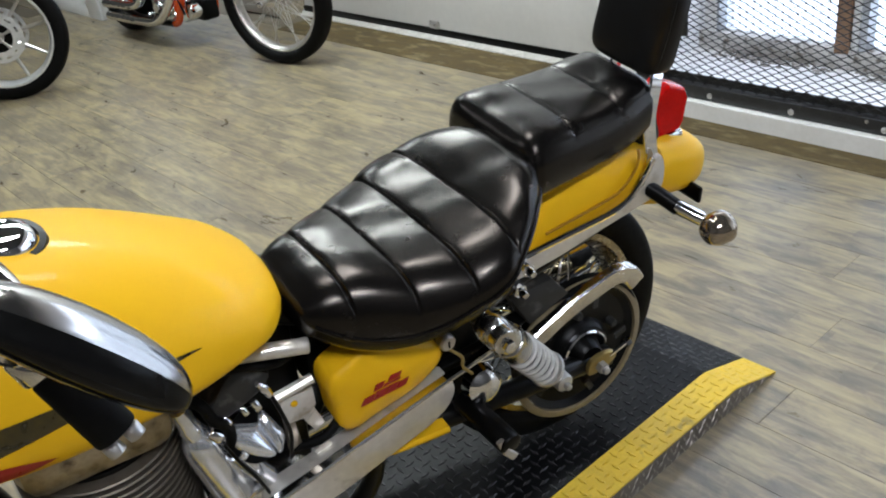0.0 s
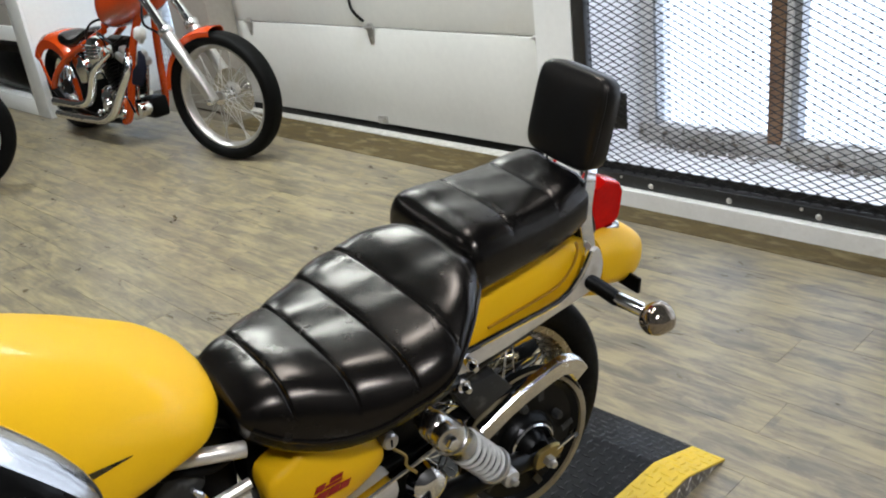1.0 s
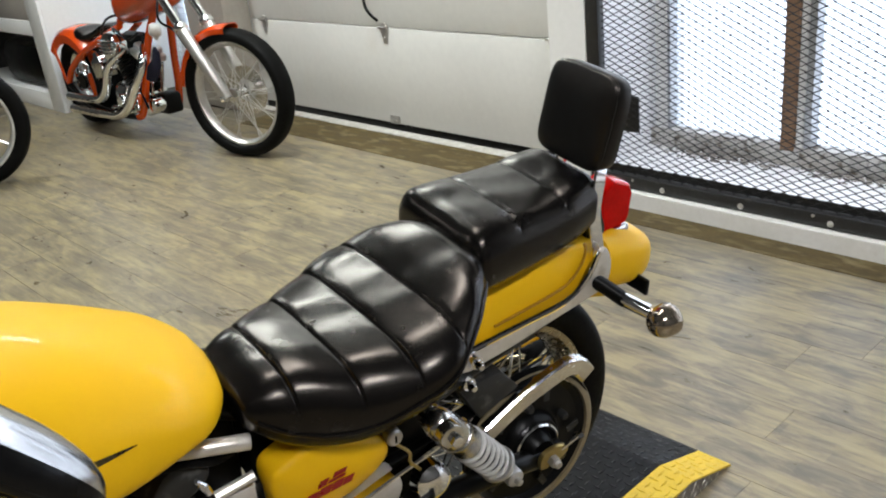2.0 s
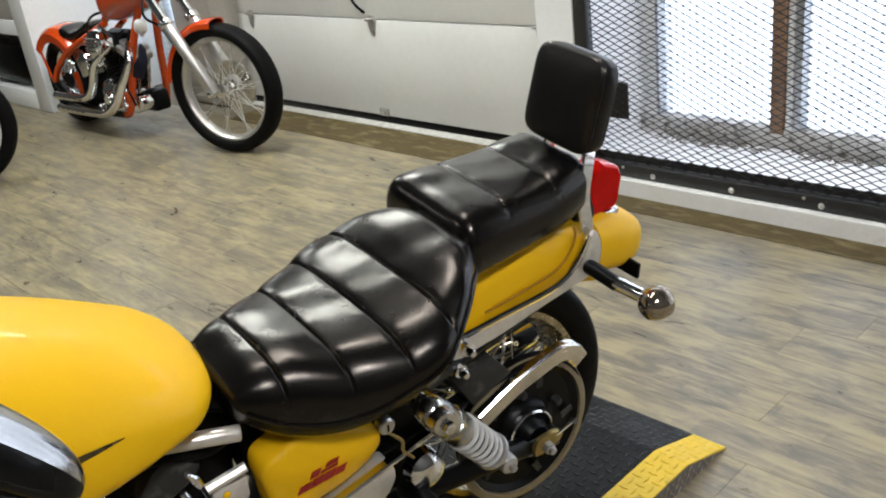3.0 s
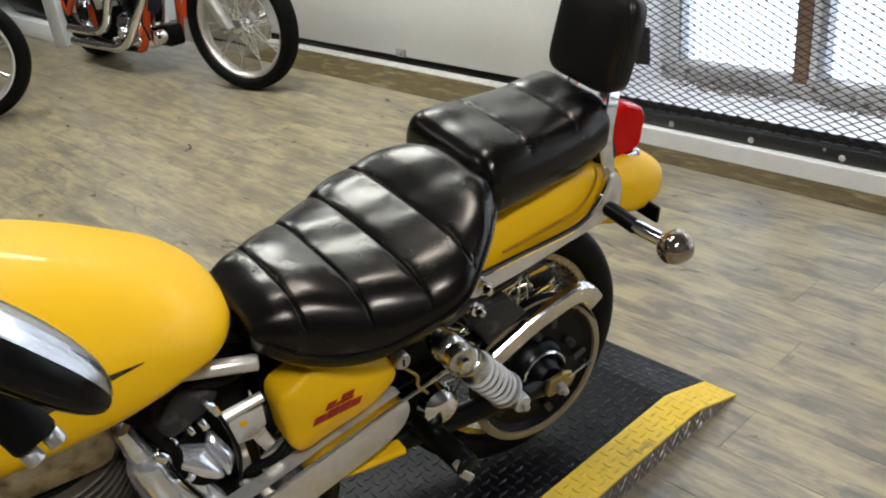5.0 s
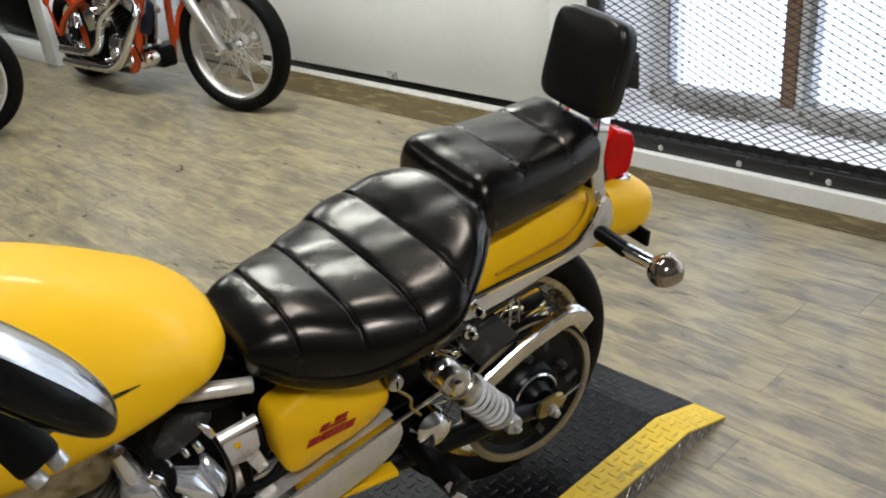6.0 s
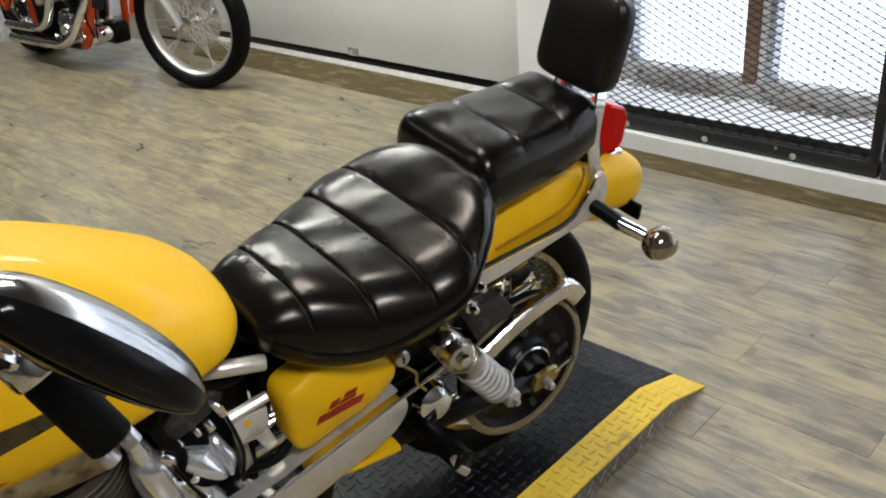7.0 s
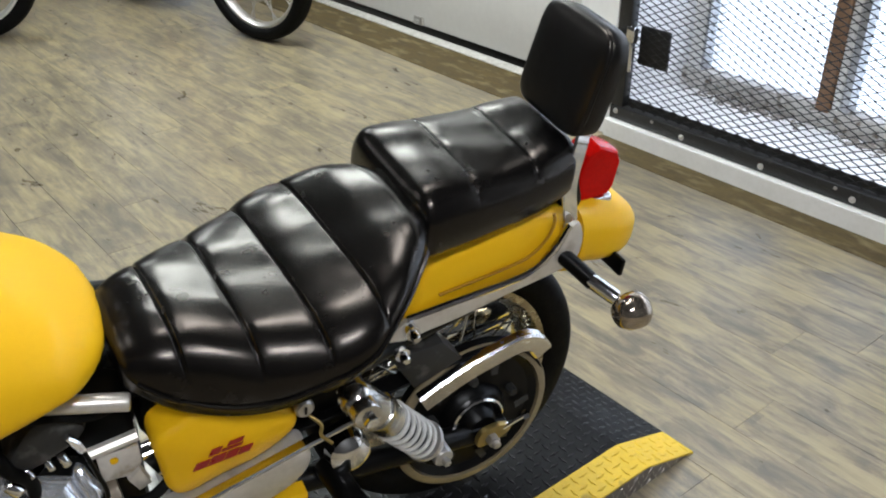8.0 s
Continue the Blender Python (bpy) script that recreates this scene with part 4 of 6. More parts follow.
def wire_wheel(parent, c, R, half, rim_r, rim_half, n_spokes, tyre_label, rim_mat=M_CHROME, spoke_mat=M_CHROME, hub_mat=M_BLACK, hub_r=0.05, hub_half=0.06, name="wheel", axis=(0, 1, 0), wire=0.0016, tyre_name="tyre"):
    """hub > tyre, rim, spokes; the axle lies along axis."""
    P = axis_pose(c, axis)
    bm = B()
    lathe(bm, [(0.0, -hub_half), (hub_r, -hub_half), (hub_r * 1.05, -hub_half + 0.006), (hub_r * 0.7, -hub_half * 0.5), (hub_r * 0.7, hub_half * 0.5), (hub_r * 1.05, hub_half - 0.006), (hub_r, hub_half), (0.0, hub_half)], P, 32)
    hub = part(name, bm, hub_mat, parent)
    bm = B()
    prof = []
    rm, rt = (R + rim_r) / 2, (R - rim_r) / 2
    for i in range(28):
        t = 2 * math.pi * i / 28
        prof.append((rm + rt * power(math.cos(t), 0.75), half * power(math.sin(t), 0.8)))
    lathe(bm, prof, P, 72, True)
    tyre = part("tyre", bm, M_RUBBER, hub, tyre_label, 60)
    bm = B()
    rh = rim_half
    lathe(bm, [(rim_r + 0.006, -rh), (rim_r + 0.006, -rh + 0.005), (rim_r - 0.012, -rh + 0.012), (rim_r - 0.018, 0), (rim_r - 0.012, rh - 0.012), (rim_r + 0.006, rh - 0.005), (rim_r + 0.006, rh), (rim_r - 0.006, rh), (rim_r - 0.02, rh - 0.014), (rim_r - 0.024, 0), (rim_r - 0.02, -rh + 0.014), (rim_r - 0.006, -rh)], P, 72, True)
    part("rim", bm, rim_mat, hub)
    for k in range(4):
        side = 1 if k % 2 else -1
        lean = radians(28 if k < 2 else -28)
        bm = B()
        a = P @ Vector((hub_r * 0.98, 0, side * hub_half * 0.85))
        b = P @ Vector(((rim_r - 0.02) * math.cos(lean), (rim_r - 0.02) * math.sin(lean), side * 0.008))
        rod(bm, a, b, wire, seg=6)
        first = part("spoke", bm, spoke_mat, hub)
        m = n_spokes // 4
        base = P @ Matrix.Rotation(2 * math.pi * k / n_spokes, 4, "Z") @ P.inverted()
        first.matrix_basis = base
        for i in range(1, m):
            twin(first, P @ Matrix.Rotation(2 * math.pi * (i / m + k / n_spokes), 4, "Z") @ P.inverted())
    return hub


TILT_AXIS = Vector((0, math.cos(radians(5)), -math.sin(radians(5))))
rear = wire_wheel(bike, (0, 0.034, 0.287), 0.246, 0.052, 0.176, 0.040, 36, "black rear tyre", M_RIMTINT, M_CHROME, M_BLACK, 0.036, 0.055, axis=TILT_AXIS, wire=0.0019)
# belt pulley with its pale flange
P = axis_pose((-0.013, -0.088, 0.301), -TILT_AXIS)
bm = B()
lathe(bm, [(0.0, 0.012), (0.05, 0.012), (0.055, 0.008), (0.06, -0.004), (0.110, -0.008), (0.122, 0.0), (0.124, -0.030), (0.05, -0.030)], P, 48)
pulley = part("pulley", bm, M_BLACK, rear, "black belt pulley")
bm = B()
lathe(bm, [(0.124, 0.004), (0.134, 0.004), (0.138, 0.001), (0.138, -0.003), (0.134, -0.005), (0.124, -0.005)], P, 72, True)
part("flange", bm, M_CREAM, pulley, "thin cream pulley flange")
bm = B()
lathe(bm, [(0.040, 0.012), (0.040, 0.018), (0.043, 0.020), (0.046, 0.018), (0.046, 0.012)], P, 40, True)
part("hub_ring", bm, M_CHROME, pulley)
bm = B()
lathe(bm, [(0.0, 0.034), (0.022, 0.034), (0.026, 0.03), (0.034, 0.012)], P, 32)
part("hub_cap", bm, M_BLACK, pulley)
for i in range(5):
    a = 2 * math.pi * (i + 0.3) / 5
    bm = B()
    lathe(bm, [(0.0, 0.012), (0.006, 0.011), (0.008, 0.006), (0.008, -0.01)], P @ pose(0.075 * math.cos(a), 0.075 * math.sin(a), 0), 10)
    part("pulley_bolt", bm, M_DUSTY, pulley)
for i in range(5):
    a = 2 * math.pi * (i + 0.8) / 5
    bm = B()
    Q = P @ Matrix.Rotation(a, 4, "Z")
    strap(bm, [Q @ Vector((0.080, 0.010, 0.002)), Q @ Vector((0.104, 0.022, 0.0))], 0.012, 0.003, Q.to_3x3() @ Vector((0, 0, 1)))
    part("pulley_web", bm, M_DUSTY, pulley)

# belt guard
bm = B()
guard = curve_points([(-0.118, -0.1, 0.392), (-0.05, -0.1, 0.425), (0.02, -0.1, 0.446), (0.06, -0.1, 0.452), (0.092, -0.1, 0.440), (0.113, -0.1, 0.413)], 5)
rings = []
for i, (p, s, u) in enumerate(frames_along(guard)):
    d = (guard[min(i + 1, len(guard) - 1)] - guard[max(i - 1, 0)]).normalized()
    n = Vector((d.z, 0, -d.x))
    y = lambda v: Vector((0, v, 0))
    prof = [(0.0, 0.016), (0.0, 0.004), (0.003, 0.0), (0.030, 0.0), (0.034, 0.003), (0.031, 0.004), (0.006, 0.004), (0.004, 0.008), (0.004, 0.016)]
    rings.append([p + n * a + y(b) for a, b in prof])
loft(bm, rings)
part("belt_guard", bm, M_DULLCHROME, bike, "chrome belt guard", 30)
bm = B()
prism(bm, [(-0.168, 0.492), (-0.088, 0.496), (-0.052, 0.450), (-0.128, 0.420)], -0.098, -0.06, 0.003)
part("belt_guard_top", bm, M_DUSTY, bike, "dusty grey-black upper belt guard")
bm = B()
loop = [(-0.013 + 0.134 * math.cos(radians(a)), 0.301 + 0.134 * math.sin(radians(a))) for a in range(-60, 106, 6)]
strap(bm, [(x, -0.072, z) for x, z in [*loop, (-0.20, 0.410), (-0.45, 0.385)]], 0.005, 0.030)
part("drive_belt", bm, M_RUBBER, bike, "black toothed drive belt")

# swing arm, axle adjuster, stand side parts
for s in (-1, 1):
    bm = B()
    rod(bm, (-0.42, s * 0.10, 0.33), (0.03, s * 0.115, 0.287), 0.019, seg=14, bev=0.004)
    arm = part("swing_arm", bm, M_FRAMEBLACK, bike, "black swing arm")
    bm = B()
    prism(bm, smooth_outline([(-0.030, 0.286), (0.010, 0.290), (0.028, 0.306), (0.010, 0.320), (-0.026, 0.316)], 3), s * 0.139, s * 0.13, 0.002)
    plate = part("axle_plate", bm, M_BRASS, arm, "yellowed zinc axle adjuster")
    bm = B()
    AX = AXLE + Vector((-0.008, 0, 0.014))
    rod(bm, AX + Vector((0, s * 0.13, 0)), AX + Vector((0, s * 0.150, 0)), 0.011, seg=6, bev=0.002)
    rod(bm, AX + Vector((0, s * 0.15, 0)), AX + Vector((0, s * 0.158, 0)), 0.007, seg=12, bev=0.002)
    part("axle_nut", bm, M_ALUMINIUM, plate)
    bm = B()
    rod(bm, (0.012, s * 0.137, 0.310), (0.054, s * 0.137, 0.322), 0.004, seg=8)
    rod(bm, (0.047, s * 0.137, 0.320), (0.056, s * 0.137, 0.323), 0.008, seg=6)
    part("adjuster_bolt", bm, M_CHROME, plate)

# shock absorbers
for s in (-1, 1):
    top, low = Vector((-0.256, s * 0.176, 0.532)), Vector((-0.118, s * 0.160, 0.350))
    d = (low - top).normalized()
    P = axis_pose(top, d)
    Ln = (low - top).length
    bm = B()
    lathe(bm, [(0.0, -0.024), (0.011, -0.023), (0.020, -0.016), (0.0235, -0.004), (0.0245, 0.02), (0.0245, 0.044), (0.027, 0.046), (0.027, 0.053), (0.0255, 0.055), (0.0255, 0.080), (0.024, 0.084), (0.018, 0.085)], P, 32)
    shock = part("shock_absorber", bm, M_SATIN, bike, "chrome coil-over shock absorber")
    bm = B()
    rod(bm, top + Vector((0, -s * 0.03, 0)), top + Vector((0, s * 0.034, 0)), 0.0195, seg=24, bev=0.005)
    part("top_boss", bm, M_SATIN, shock)
    bm = B()
    rod(bm, top + Vector((0, s * 0.034, 0)), top + Vector((0, s * 0.046, 0)), 0.010, seg=6, bev=0.003)
    part("nut", bm, M_CHROME, shock)
    bm = B()
    turns, a0, a1 = 6.3, 0.083, Ln - 0.045
    tube(bm, [P @ Vector((0.0245 * math.cos(2 * math.pi * turns * i / 180), 0.0245 * math.sin(2 * math.pi * turns * i / 180), a0 + (a1 - a0) * i / 180)) for i in range(181)], 0.0034, 7)
    part("spring", bm, M_COIL, shock, "bright coil spring")
    bm = B()
    rod(bm, P @ Vector((0, 0, 0.09)), P @ Vector((0, 0, Ln - 0.02)), 0.0160, seg=18)
    part("damper", bm, M_BLACK, shock)
    bm = B()
    lathe(bm, [(0.0, Ln - 0.052), (0.029, Ln - 0.05), (0.030, Ln - 0.044), (0.021, Ln - 0.036), (0.014, Ln - 0.01)], P, 28)
    rod(bm, low + Vector((0, -s * 0.018, 0)), low + Vector((0, s * 0.020, 0)), 0.0155, seg=20, bev=0.004)
    rod(bm, low + Vector((0, s * 0.02, 0)), low + Vector((0, s * 0.030, 0)), 0.0065, seg=6, bev=0.002)
    part("lower_eye", bm, M_ALUMINIUM, shock)

# side covers with a lettered decal shown as bars
for s in (-1, 1):
    bm = B()
    out = smooth_outline([(-0.499, 0.530), (-0.493, 0.553), (-0.468, 0.565), (-0.44, 0.576), (-0.395, 0.560), (-0.350, 0.540), (-0.328, 0.520), (-0.334, 0.493), (-0.377, 0.467), (-0.43, 0.455), (-0.472, 0.446), (-0.490, 0.460), (-0.495, 0.50)], 5)
    far = 0.0 if s < 0 else 0.05
    prism(bm, out, s * (0.160 - far), s * (0.110 - far), 0.010, 0.008)
    cover = part("side_cover", bm, M_YELLOW, bike, "yellow side cover with red decal", 50)
    if s < 0:
        def slant(bm, x0, x1, z, h):
            k = 0.5
            f = lambda x: 0.055 * (x + 0.43)
            loft(bm, [[(x0, y, z + f(x0)), (x1, y, z + f(x1)), (x1 + h * k, y, z + h + f(x1)), (x0 + h * k, y, z + h + f(x0))] for y in (-0.1705, -0.1695)])
        bm = B()
        slant(bm, -0.463, -0.446, 0.498, 0.011)
        slant(bm, -0.4445, -0.427, 0.498, 0.0125)
        slant(bm, -0.4255, -0.410, 0.498, 0.0125)
        slant(bm, -0.4085, -0.394, 0.498, 0.011)
        part("decal_bar", bm, M_DECALRED, cover, "red slanted decal bar")
        bm = B()
        slant(bm, -0.443, -0.430, 0.5135, 0.010)
        slant(bm, -0.428, -0.403, 0.5135, 0.0038)
        slant(bm, -0.420, -0.402, 0.5195, 0.007)
        part("decal_bar", bm, M_DECALRED, cover)
bm = B()
lathe(bm, [(0.0, 0.006), (0.010, 0.006), (0.0125, 0.003), (0.0125, -0.01)], axis_pose((-0.319, -0.157, 0.527), (0, -1, 0.1)), 20)
lock = part("helmet_lock", bm, M_ALUMINIUM, bike, "round helmet lock")
bm = B()
box(bm, (-0.3205, -0.1645, 0.521), (-0.3175, -0.1625, 0.533), 0.0008)
part("keyhole", bm, M_BLACK, lock)
bm = B()
tube(bm, curve_points([(-0.312, -0.15, 0.505), (-0.30, -0.165, 0.495), (-0.302, -0.17, 0.482), (-0.288, -0.172, 0.462)]), 0.0024, 8)
part("hook", bm, M_BRASS, bike, "small rusty hook")

# frame
frame_lines = [
    ([(-0.98, 0, 0.78), (-0.80, 0, 0.66), (-0.55, 0, 0.60), (-0.38, 0, 0.53), (-0.2, 0, 0.50)], 0.024),
]
for s in (-1, 1):
    frame_lines += [
        ([(-0.52, s * 0.06, 0.61), (-0.36, s * 0.10, 0.545), (-0.27, s * 0.13, 0.54), (-0.16, s * 0.095, 0.525), (0.02, s * 0.08, 0.555)], 0.015),
        ([(-0.40, s * 0.09, 0.55), (-0.42, s * 0.10, 0.40), (-0.44, s * 0.10, 0.24), (-0.6, s * 0.10, 0.16), (-0.85, s * 0.08, 0.18), (-0.98, s * 0.03, 0.70)], 0.016),
    ]
for pts, r in frame_lines:
    bm = B()
    tube(bm, curve_points(pts), r, 12)
    part("frame_tube", bm, M_FRAMEBLACK, bike)
bm = B()
box(bm, (-0.50, -0.085, 0.47), (-0.24, 0.085, 0.575), 0.015)
part("airbox", bm, M_BLACK, bike, "black airbox under the seat")
# added black block that darkens the gap behind the carburettor
bm = B()
box(bm, (-0.665, -0.065, 0.30), (-0.50, 0.10, 0.60), 0.02)
part("battery_box", bm, M_BLACK, bike, "black filler block for the dark gap behind the engine")
bm = B()
box(bm, (-0.30, -0.075, 0.40), (-0.20, 0.075, 0.60), 0.015)
part("inner_fender", bm, M_BLACK, bike)
bm = B()
rod(bm, (-0.60, -0.125, 0.626), (-0.513, -0.150, 0.618), 0.0105, seg=16, bev=0.003)
part("cross_bar", bm, M_PALEMETAL, bike, "pale scuffed cross bar end")

# belt cover plate on the left side
bm = B()
out = smooth_outline([(-0.60, 0.392), (-0.524, 0.412), (-0.43, 0.438), (-0.345, 0.460), (-0.318, 0.458), (-0.316, 0.43), (-0.345, 0.400), (-0.44, 0.366), (-0.53, 0.342), (-0.60, 0.345)], 4)
prism(bm, out, -0.168, -0.13, 0.006)
cover = part("belt_cover", bm, M_PALEMETAL, bike, "weathered chrome front belt cover")
bm = B()
strap(bm, [(-0.62, -0.166, 0.392), (-0.52, -0.166, 0.416), (-0.43, -0.166, 0.442), (-0.34, -0.166, 0.466), (-0.25, -0.158, 0.478)], 0.008, 0.016)
part("cover_rib", bm, M_CHROME, cover)
# yellow strip along the lower edge of the belt cover
bm = B()
strap(bm, [(-0.58, -0.126, 0.366), (-0.488, -0.126, 0.356), (-0.38, -0.126, 0.338), (-0.31, -0.124, 0.328)], 0.012, 0.034)
part("lower_rail", bm, M_YELLOW, bike, "yellow strip below the belt cover")
bm = B()
lathe(bm, [(0.0, 0.014), (0.018, 0.012), (0.029, 0.004), (0.032, -0.014)], axis_pose((-0.252, -0.148, 0.398), (0, -1, 0.2)), 28)
part("pivot_cap", bm, M_CHROME, bike, "chrome swing arm pivot cap")
bm = B()
rod(bm, (-0.275, -0.12, 0.36), (-0.262, -0.235, 0.352), 0.019, seg=16, bev=0.004)
peg = part("passenger_peg", bm, M_BLACK, bike, "folded black rubber passenger foot peg")
bm = B()
strap(bm, [(-0.279, -0.228, 0.366), (-0.272, -0.234, 0.345), (-0.258, -0.236, 0.328)], 0.013, 0.006)
part("peg_tip", bm, M_ALUMINIUM, peg)
bm = B()
tube(bm, curve_points([(-0.62, 0.14, 0.15), (-0.3, 0.16, 0.17), (0.1, 0.17, 0.24), (0.25, 0.17, 0.27)]), 0.04, 20)
part("muffler", bm, M_CHROME, bike, "chrome muffler")
bm = B()
tube(bm, [(-0.45, -0.11, 0.14), (-0.40, -0.20, 0.0), (-0.37, -0.245, -0.018)], 0.009, 10)
box(bm, (-0.40, -0.275, -0.026), (-0.34, -0.235, -0.018), 0.002)
part("side_stand", bm, M_FRAMEBLACK, bike)

# engine: round finned cylinder, rocker cover, chrome cases, carburettor
bm = B()
box(bm, (-0.875, -0.105, 0.500), (-0.680, 0.105, 0.60), 0.03)
engine = part("engine", bm, M_ROCKER, bike, "brown-tinted polished single-cylinder engine with round cooling fins")
for k in range(16):
    z = 0.490 - k * 0.0125
    bm = B()
    lathe(bm, [(0.08, z - 0.0022), (0.108, z - 0.0022), (0.110, z), (0.108, z + 0.0022), (0.08, z + 0.0022)], pose(-0.772, 0, 0), 48, True)
    part("fin", bm, M_FIN, engine)
bm = B()
lathe(bm, [(0.0, 0.24), (0.092, 0.24), (0.092, 0.50), (0.0, 0.50)], pose(-0.772, 0, 0), 36)
part("cylinder", bm, M_BLACK, engine)
bm = B()
box(bm, (-0.92, -0.12, 0.12), (-0.46, 0.12, 0.25), 0.05)
part("crankcase", bm, M_ALUMINIUM, engine)
bm = B()
lathe(bm, [(0.0, 0.03), (0.05, 0.028), (0.085, 0.018), (0.095, 0.0), (0.095, -0.04)], axis_pose((-0.60, -0.125, 0.30), (0, -1, 0.12)), 40)
part("side_case", bm, M_POLISHED, engine, "chrome engine side case")
CARB = axis_pose((-0.594, -0.122, 0.481), (0.20, -0.78, 0.58))
CARB_N = Vector((0.20, -0.78, 0.58)).normalized()
CARB_U = Vector((0, 0, 1)).cross(CARB_N).normalized()
CARB_V = CARB_N.cross(CARB_U)


def cap_half(outline):
    """A domed half of the carburettor cap, from its outline in the cap's plane."""
    bm = B()
    pts = smooth_outline(outline, 4)
    mu, mv = sum(p[0] for p in pts) / len(pts), sum(p[1] for p in pts) / len(pts)
    rings = []
    for k, h in ((1.0, -0.004), (1.0, 0.0), (0.95, 0.0025), (0.75, 0.0055), (0.4, 0.008), (0.05, 0.0088)):
        rings.append([Vector((-0.594, -0.122, 0.481)) + CARB_U * (mu + (u - mu) * k * 1.06) + CARB_V * (mv + (v - mv) * k * 1.06) + CARB_N * h for u, v in pts])
    loft(bm, rings)
    return part("carburettor_cap", bm, M_BRIGHT, engine, "polished half of the carburettor cap", 50)


carb = cap_half([(-0.038, 0.029), (-0.032, 0.034), (0.004, 0.0137), (0.007, 0.006), (0.0095, -0.0297), (0.0031, -0.0348), (-0.0116, -0.0255), (-0.0291, -0.0043), (-0.0392, 0.016)])
cap_half([(0.0163, 0.0207), (0.0235, 0.0195), (0.0305, -0.0043), (0.0335, -0.0191), (0.023, -0.0332), (0.0145, -0.0364), (0.0115, -0.014), (0.0095, 0.0081)])
bm = B()
lathe(bm, [(0.0, -0.002), (0.0375, -0.002), (0.0375, -0.005), (0.0, -0.005)], CARB, 36)
part("gasket", bm, M_BLACK, carb)
bm = B()
lathe(bm, [(0.0, -0.006), (0.034, -0.006), (0.036, -0.010), (0.035, -0.03), (0.031, -0.06), (0.026, -0.085), (0.0, -0.085)], CARB, 36)
part("carburettor_body", bm, M_BLACK, engine, "black carburettor body")
bm = B()
lathe(bm, [(0.0, 0.066), (0.011, 0.064), (0.013, 0.050), (0.012, 0.036), (0.0145, 0.032), (0.0145, 0.014), (0.018, 0.010), (0.024, 0.0), (0.027, -0.020), (0.0285, -0.070), (0.029, -0.150), (0.0, -0.150)], axis_pose((-0.663, -0.103, 0.496), (-0.24, 0.02, 1)), 36)
part("intake_pipe", bm, M_BRIGHT, engine, "wide polished intake sleeve with a narrow neck")
bm = B()
rod(bm, (-0.626, -0.124, 0.470), (-0.592, -0.124, 0.395), 0.0150, seg=20, bev=0.003)
part("drain_tube", bm, M_BRIGHT, engine, "polished tube under the carburettor")
bm = B()
tube(bm, curve_points([(-0.640, -0.134, 0.500), (-0.628, -0.142, 0.468), (-0.612, -0.145, 0.43), (-0.60, -0.145, 0.39)]), 0.0026, 8)
part("cable", bm, M_BLACK, engine)
bm = B()
rod(bm, (-0.651, -0.122, 0.522), (-0.640, -0.128, 0.508), 0.009, seg=16, bev=0.003)
part("clamp_bolt", bm, M_CHROME, engine)
bm = B()
prism(bm, smooth_outline([(-0.648, 0.540), (-0.625, 0.585), (-0.600, 0.598), (-0.560, 0.575), (-0.572, 0.552), (-0.60, 0.536), (-0.628, 0.528)], 3), -0.124, -0.07, 0.012)
part("intake_boot", bm, M_DUSTY, engine, "dusty black rubber intake boot")
bm = B()
strap(bm, [(-0.583, -0.134, 0.578), (-0.575, -0.136, 0.566), (-0.570, -0.137, 0.553)], [0.006, 0.011, 0.009], 0.008)
part("throttle_lever", bm, M_CHROME, engine)
bm = B()
tube(bm, curve_points([(-0.570, -0.138, 0.555), (-0.562, -0.145, 0.52), (-0.556, -0.145, 0.48), (-0.560, -0.14, 0.43)]), 0.0028, 8)
part("cable", bm, M_BLACK, engine)
for p0, p1, r in (((-0.592, -0.132, 0.552), (-0.588, -0.138, 0.538), 0.0055), ((-0.607, -0.130, 0.547), (-0.604, -0.136, 0.536), 0.0045), ((-0.63, -0.122, 0.535), (-0.625, -0.128, 0.524), 0.005)):
    bm = B()
    rod(bm, p0, p1, r, seg=10, bev=0.0015)
    part("screw", bm, M_CHROME, engine)
for pts, r in (([(-0.69, -0.10, 0.60), (-0.655, -0.125, 0.575), (-0.645, -0.128, 0.545), (-0.628, -0.125, 0.515), (-0.63, -0.12, 0.46)], 0.008), ([(-0.63, -0.11, 0.60), (-0.59, -0.125, 0.604), (-0.55, -0.12, 0.585), (-0.50, -0.09, 0.57)], 0.007),
               ([(-0.55, -0.125, 0.43), (-0.51, -0.14, 0.44), (-0.47, -0.13, 0.46), (-0.42, -0.11, 0.46)], 0.007)):
    bm = B()
    tube(bm, curve_points(pts), r, 10)
    part("hose", bm, M_RUBBER, engine)
for nm, out, y, mat, label in (("side_bracket", [(-0.559, 0.534), (-0.512, 0.528), (-0.511, 0.501), (-0.519, 0.482), (-0.557, 0.486)], -0.134, M_BEIGEPLATE, "pale grey bracket"),
                               ("cover_plate", [(-0.556, 0.489), (-0.543, 0.482), (-0.538, 0.433), (-0.556, 0.428)], -0.131, M_FIN, "dark alloy plate"),
                               ("clamp", [(-0.531, 0.482), (-0.515, 0.495), (-0.505, 0.466), (-0.520, 0.458)], -0.140, M_PALEMETAL, "bright clamp"),
                               ("clamp", [(-0.527, 0.418), (-0.506, 0.436), (-0.492, 0.398), (-0.51, 0.390)], -0.138, M_PALEMETAL, "bright clamp")):
    bm = B()
    prism(bm, out, y, y + 0.012, 0.002)
    part(nm, bm, mat, engine, label)
bm = B()
lathe(bm, [(0.0, 0.003), (0.0045, 0.002), (0.005, 0.0)], axis_pose((-0.541, -0.1345, 0.518), (0, -1, 0)), 12)
part("fuse_plug", bm, M_YELLOW, engine, "small yellow plug")
bm = B()
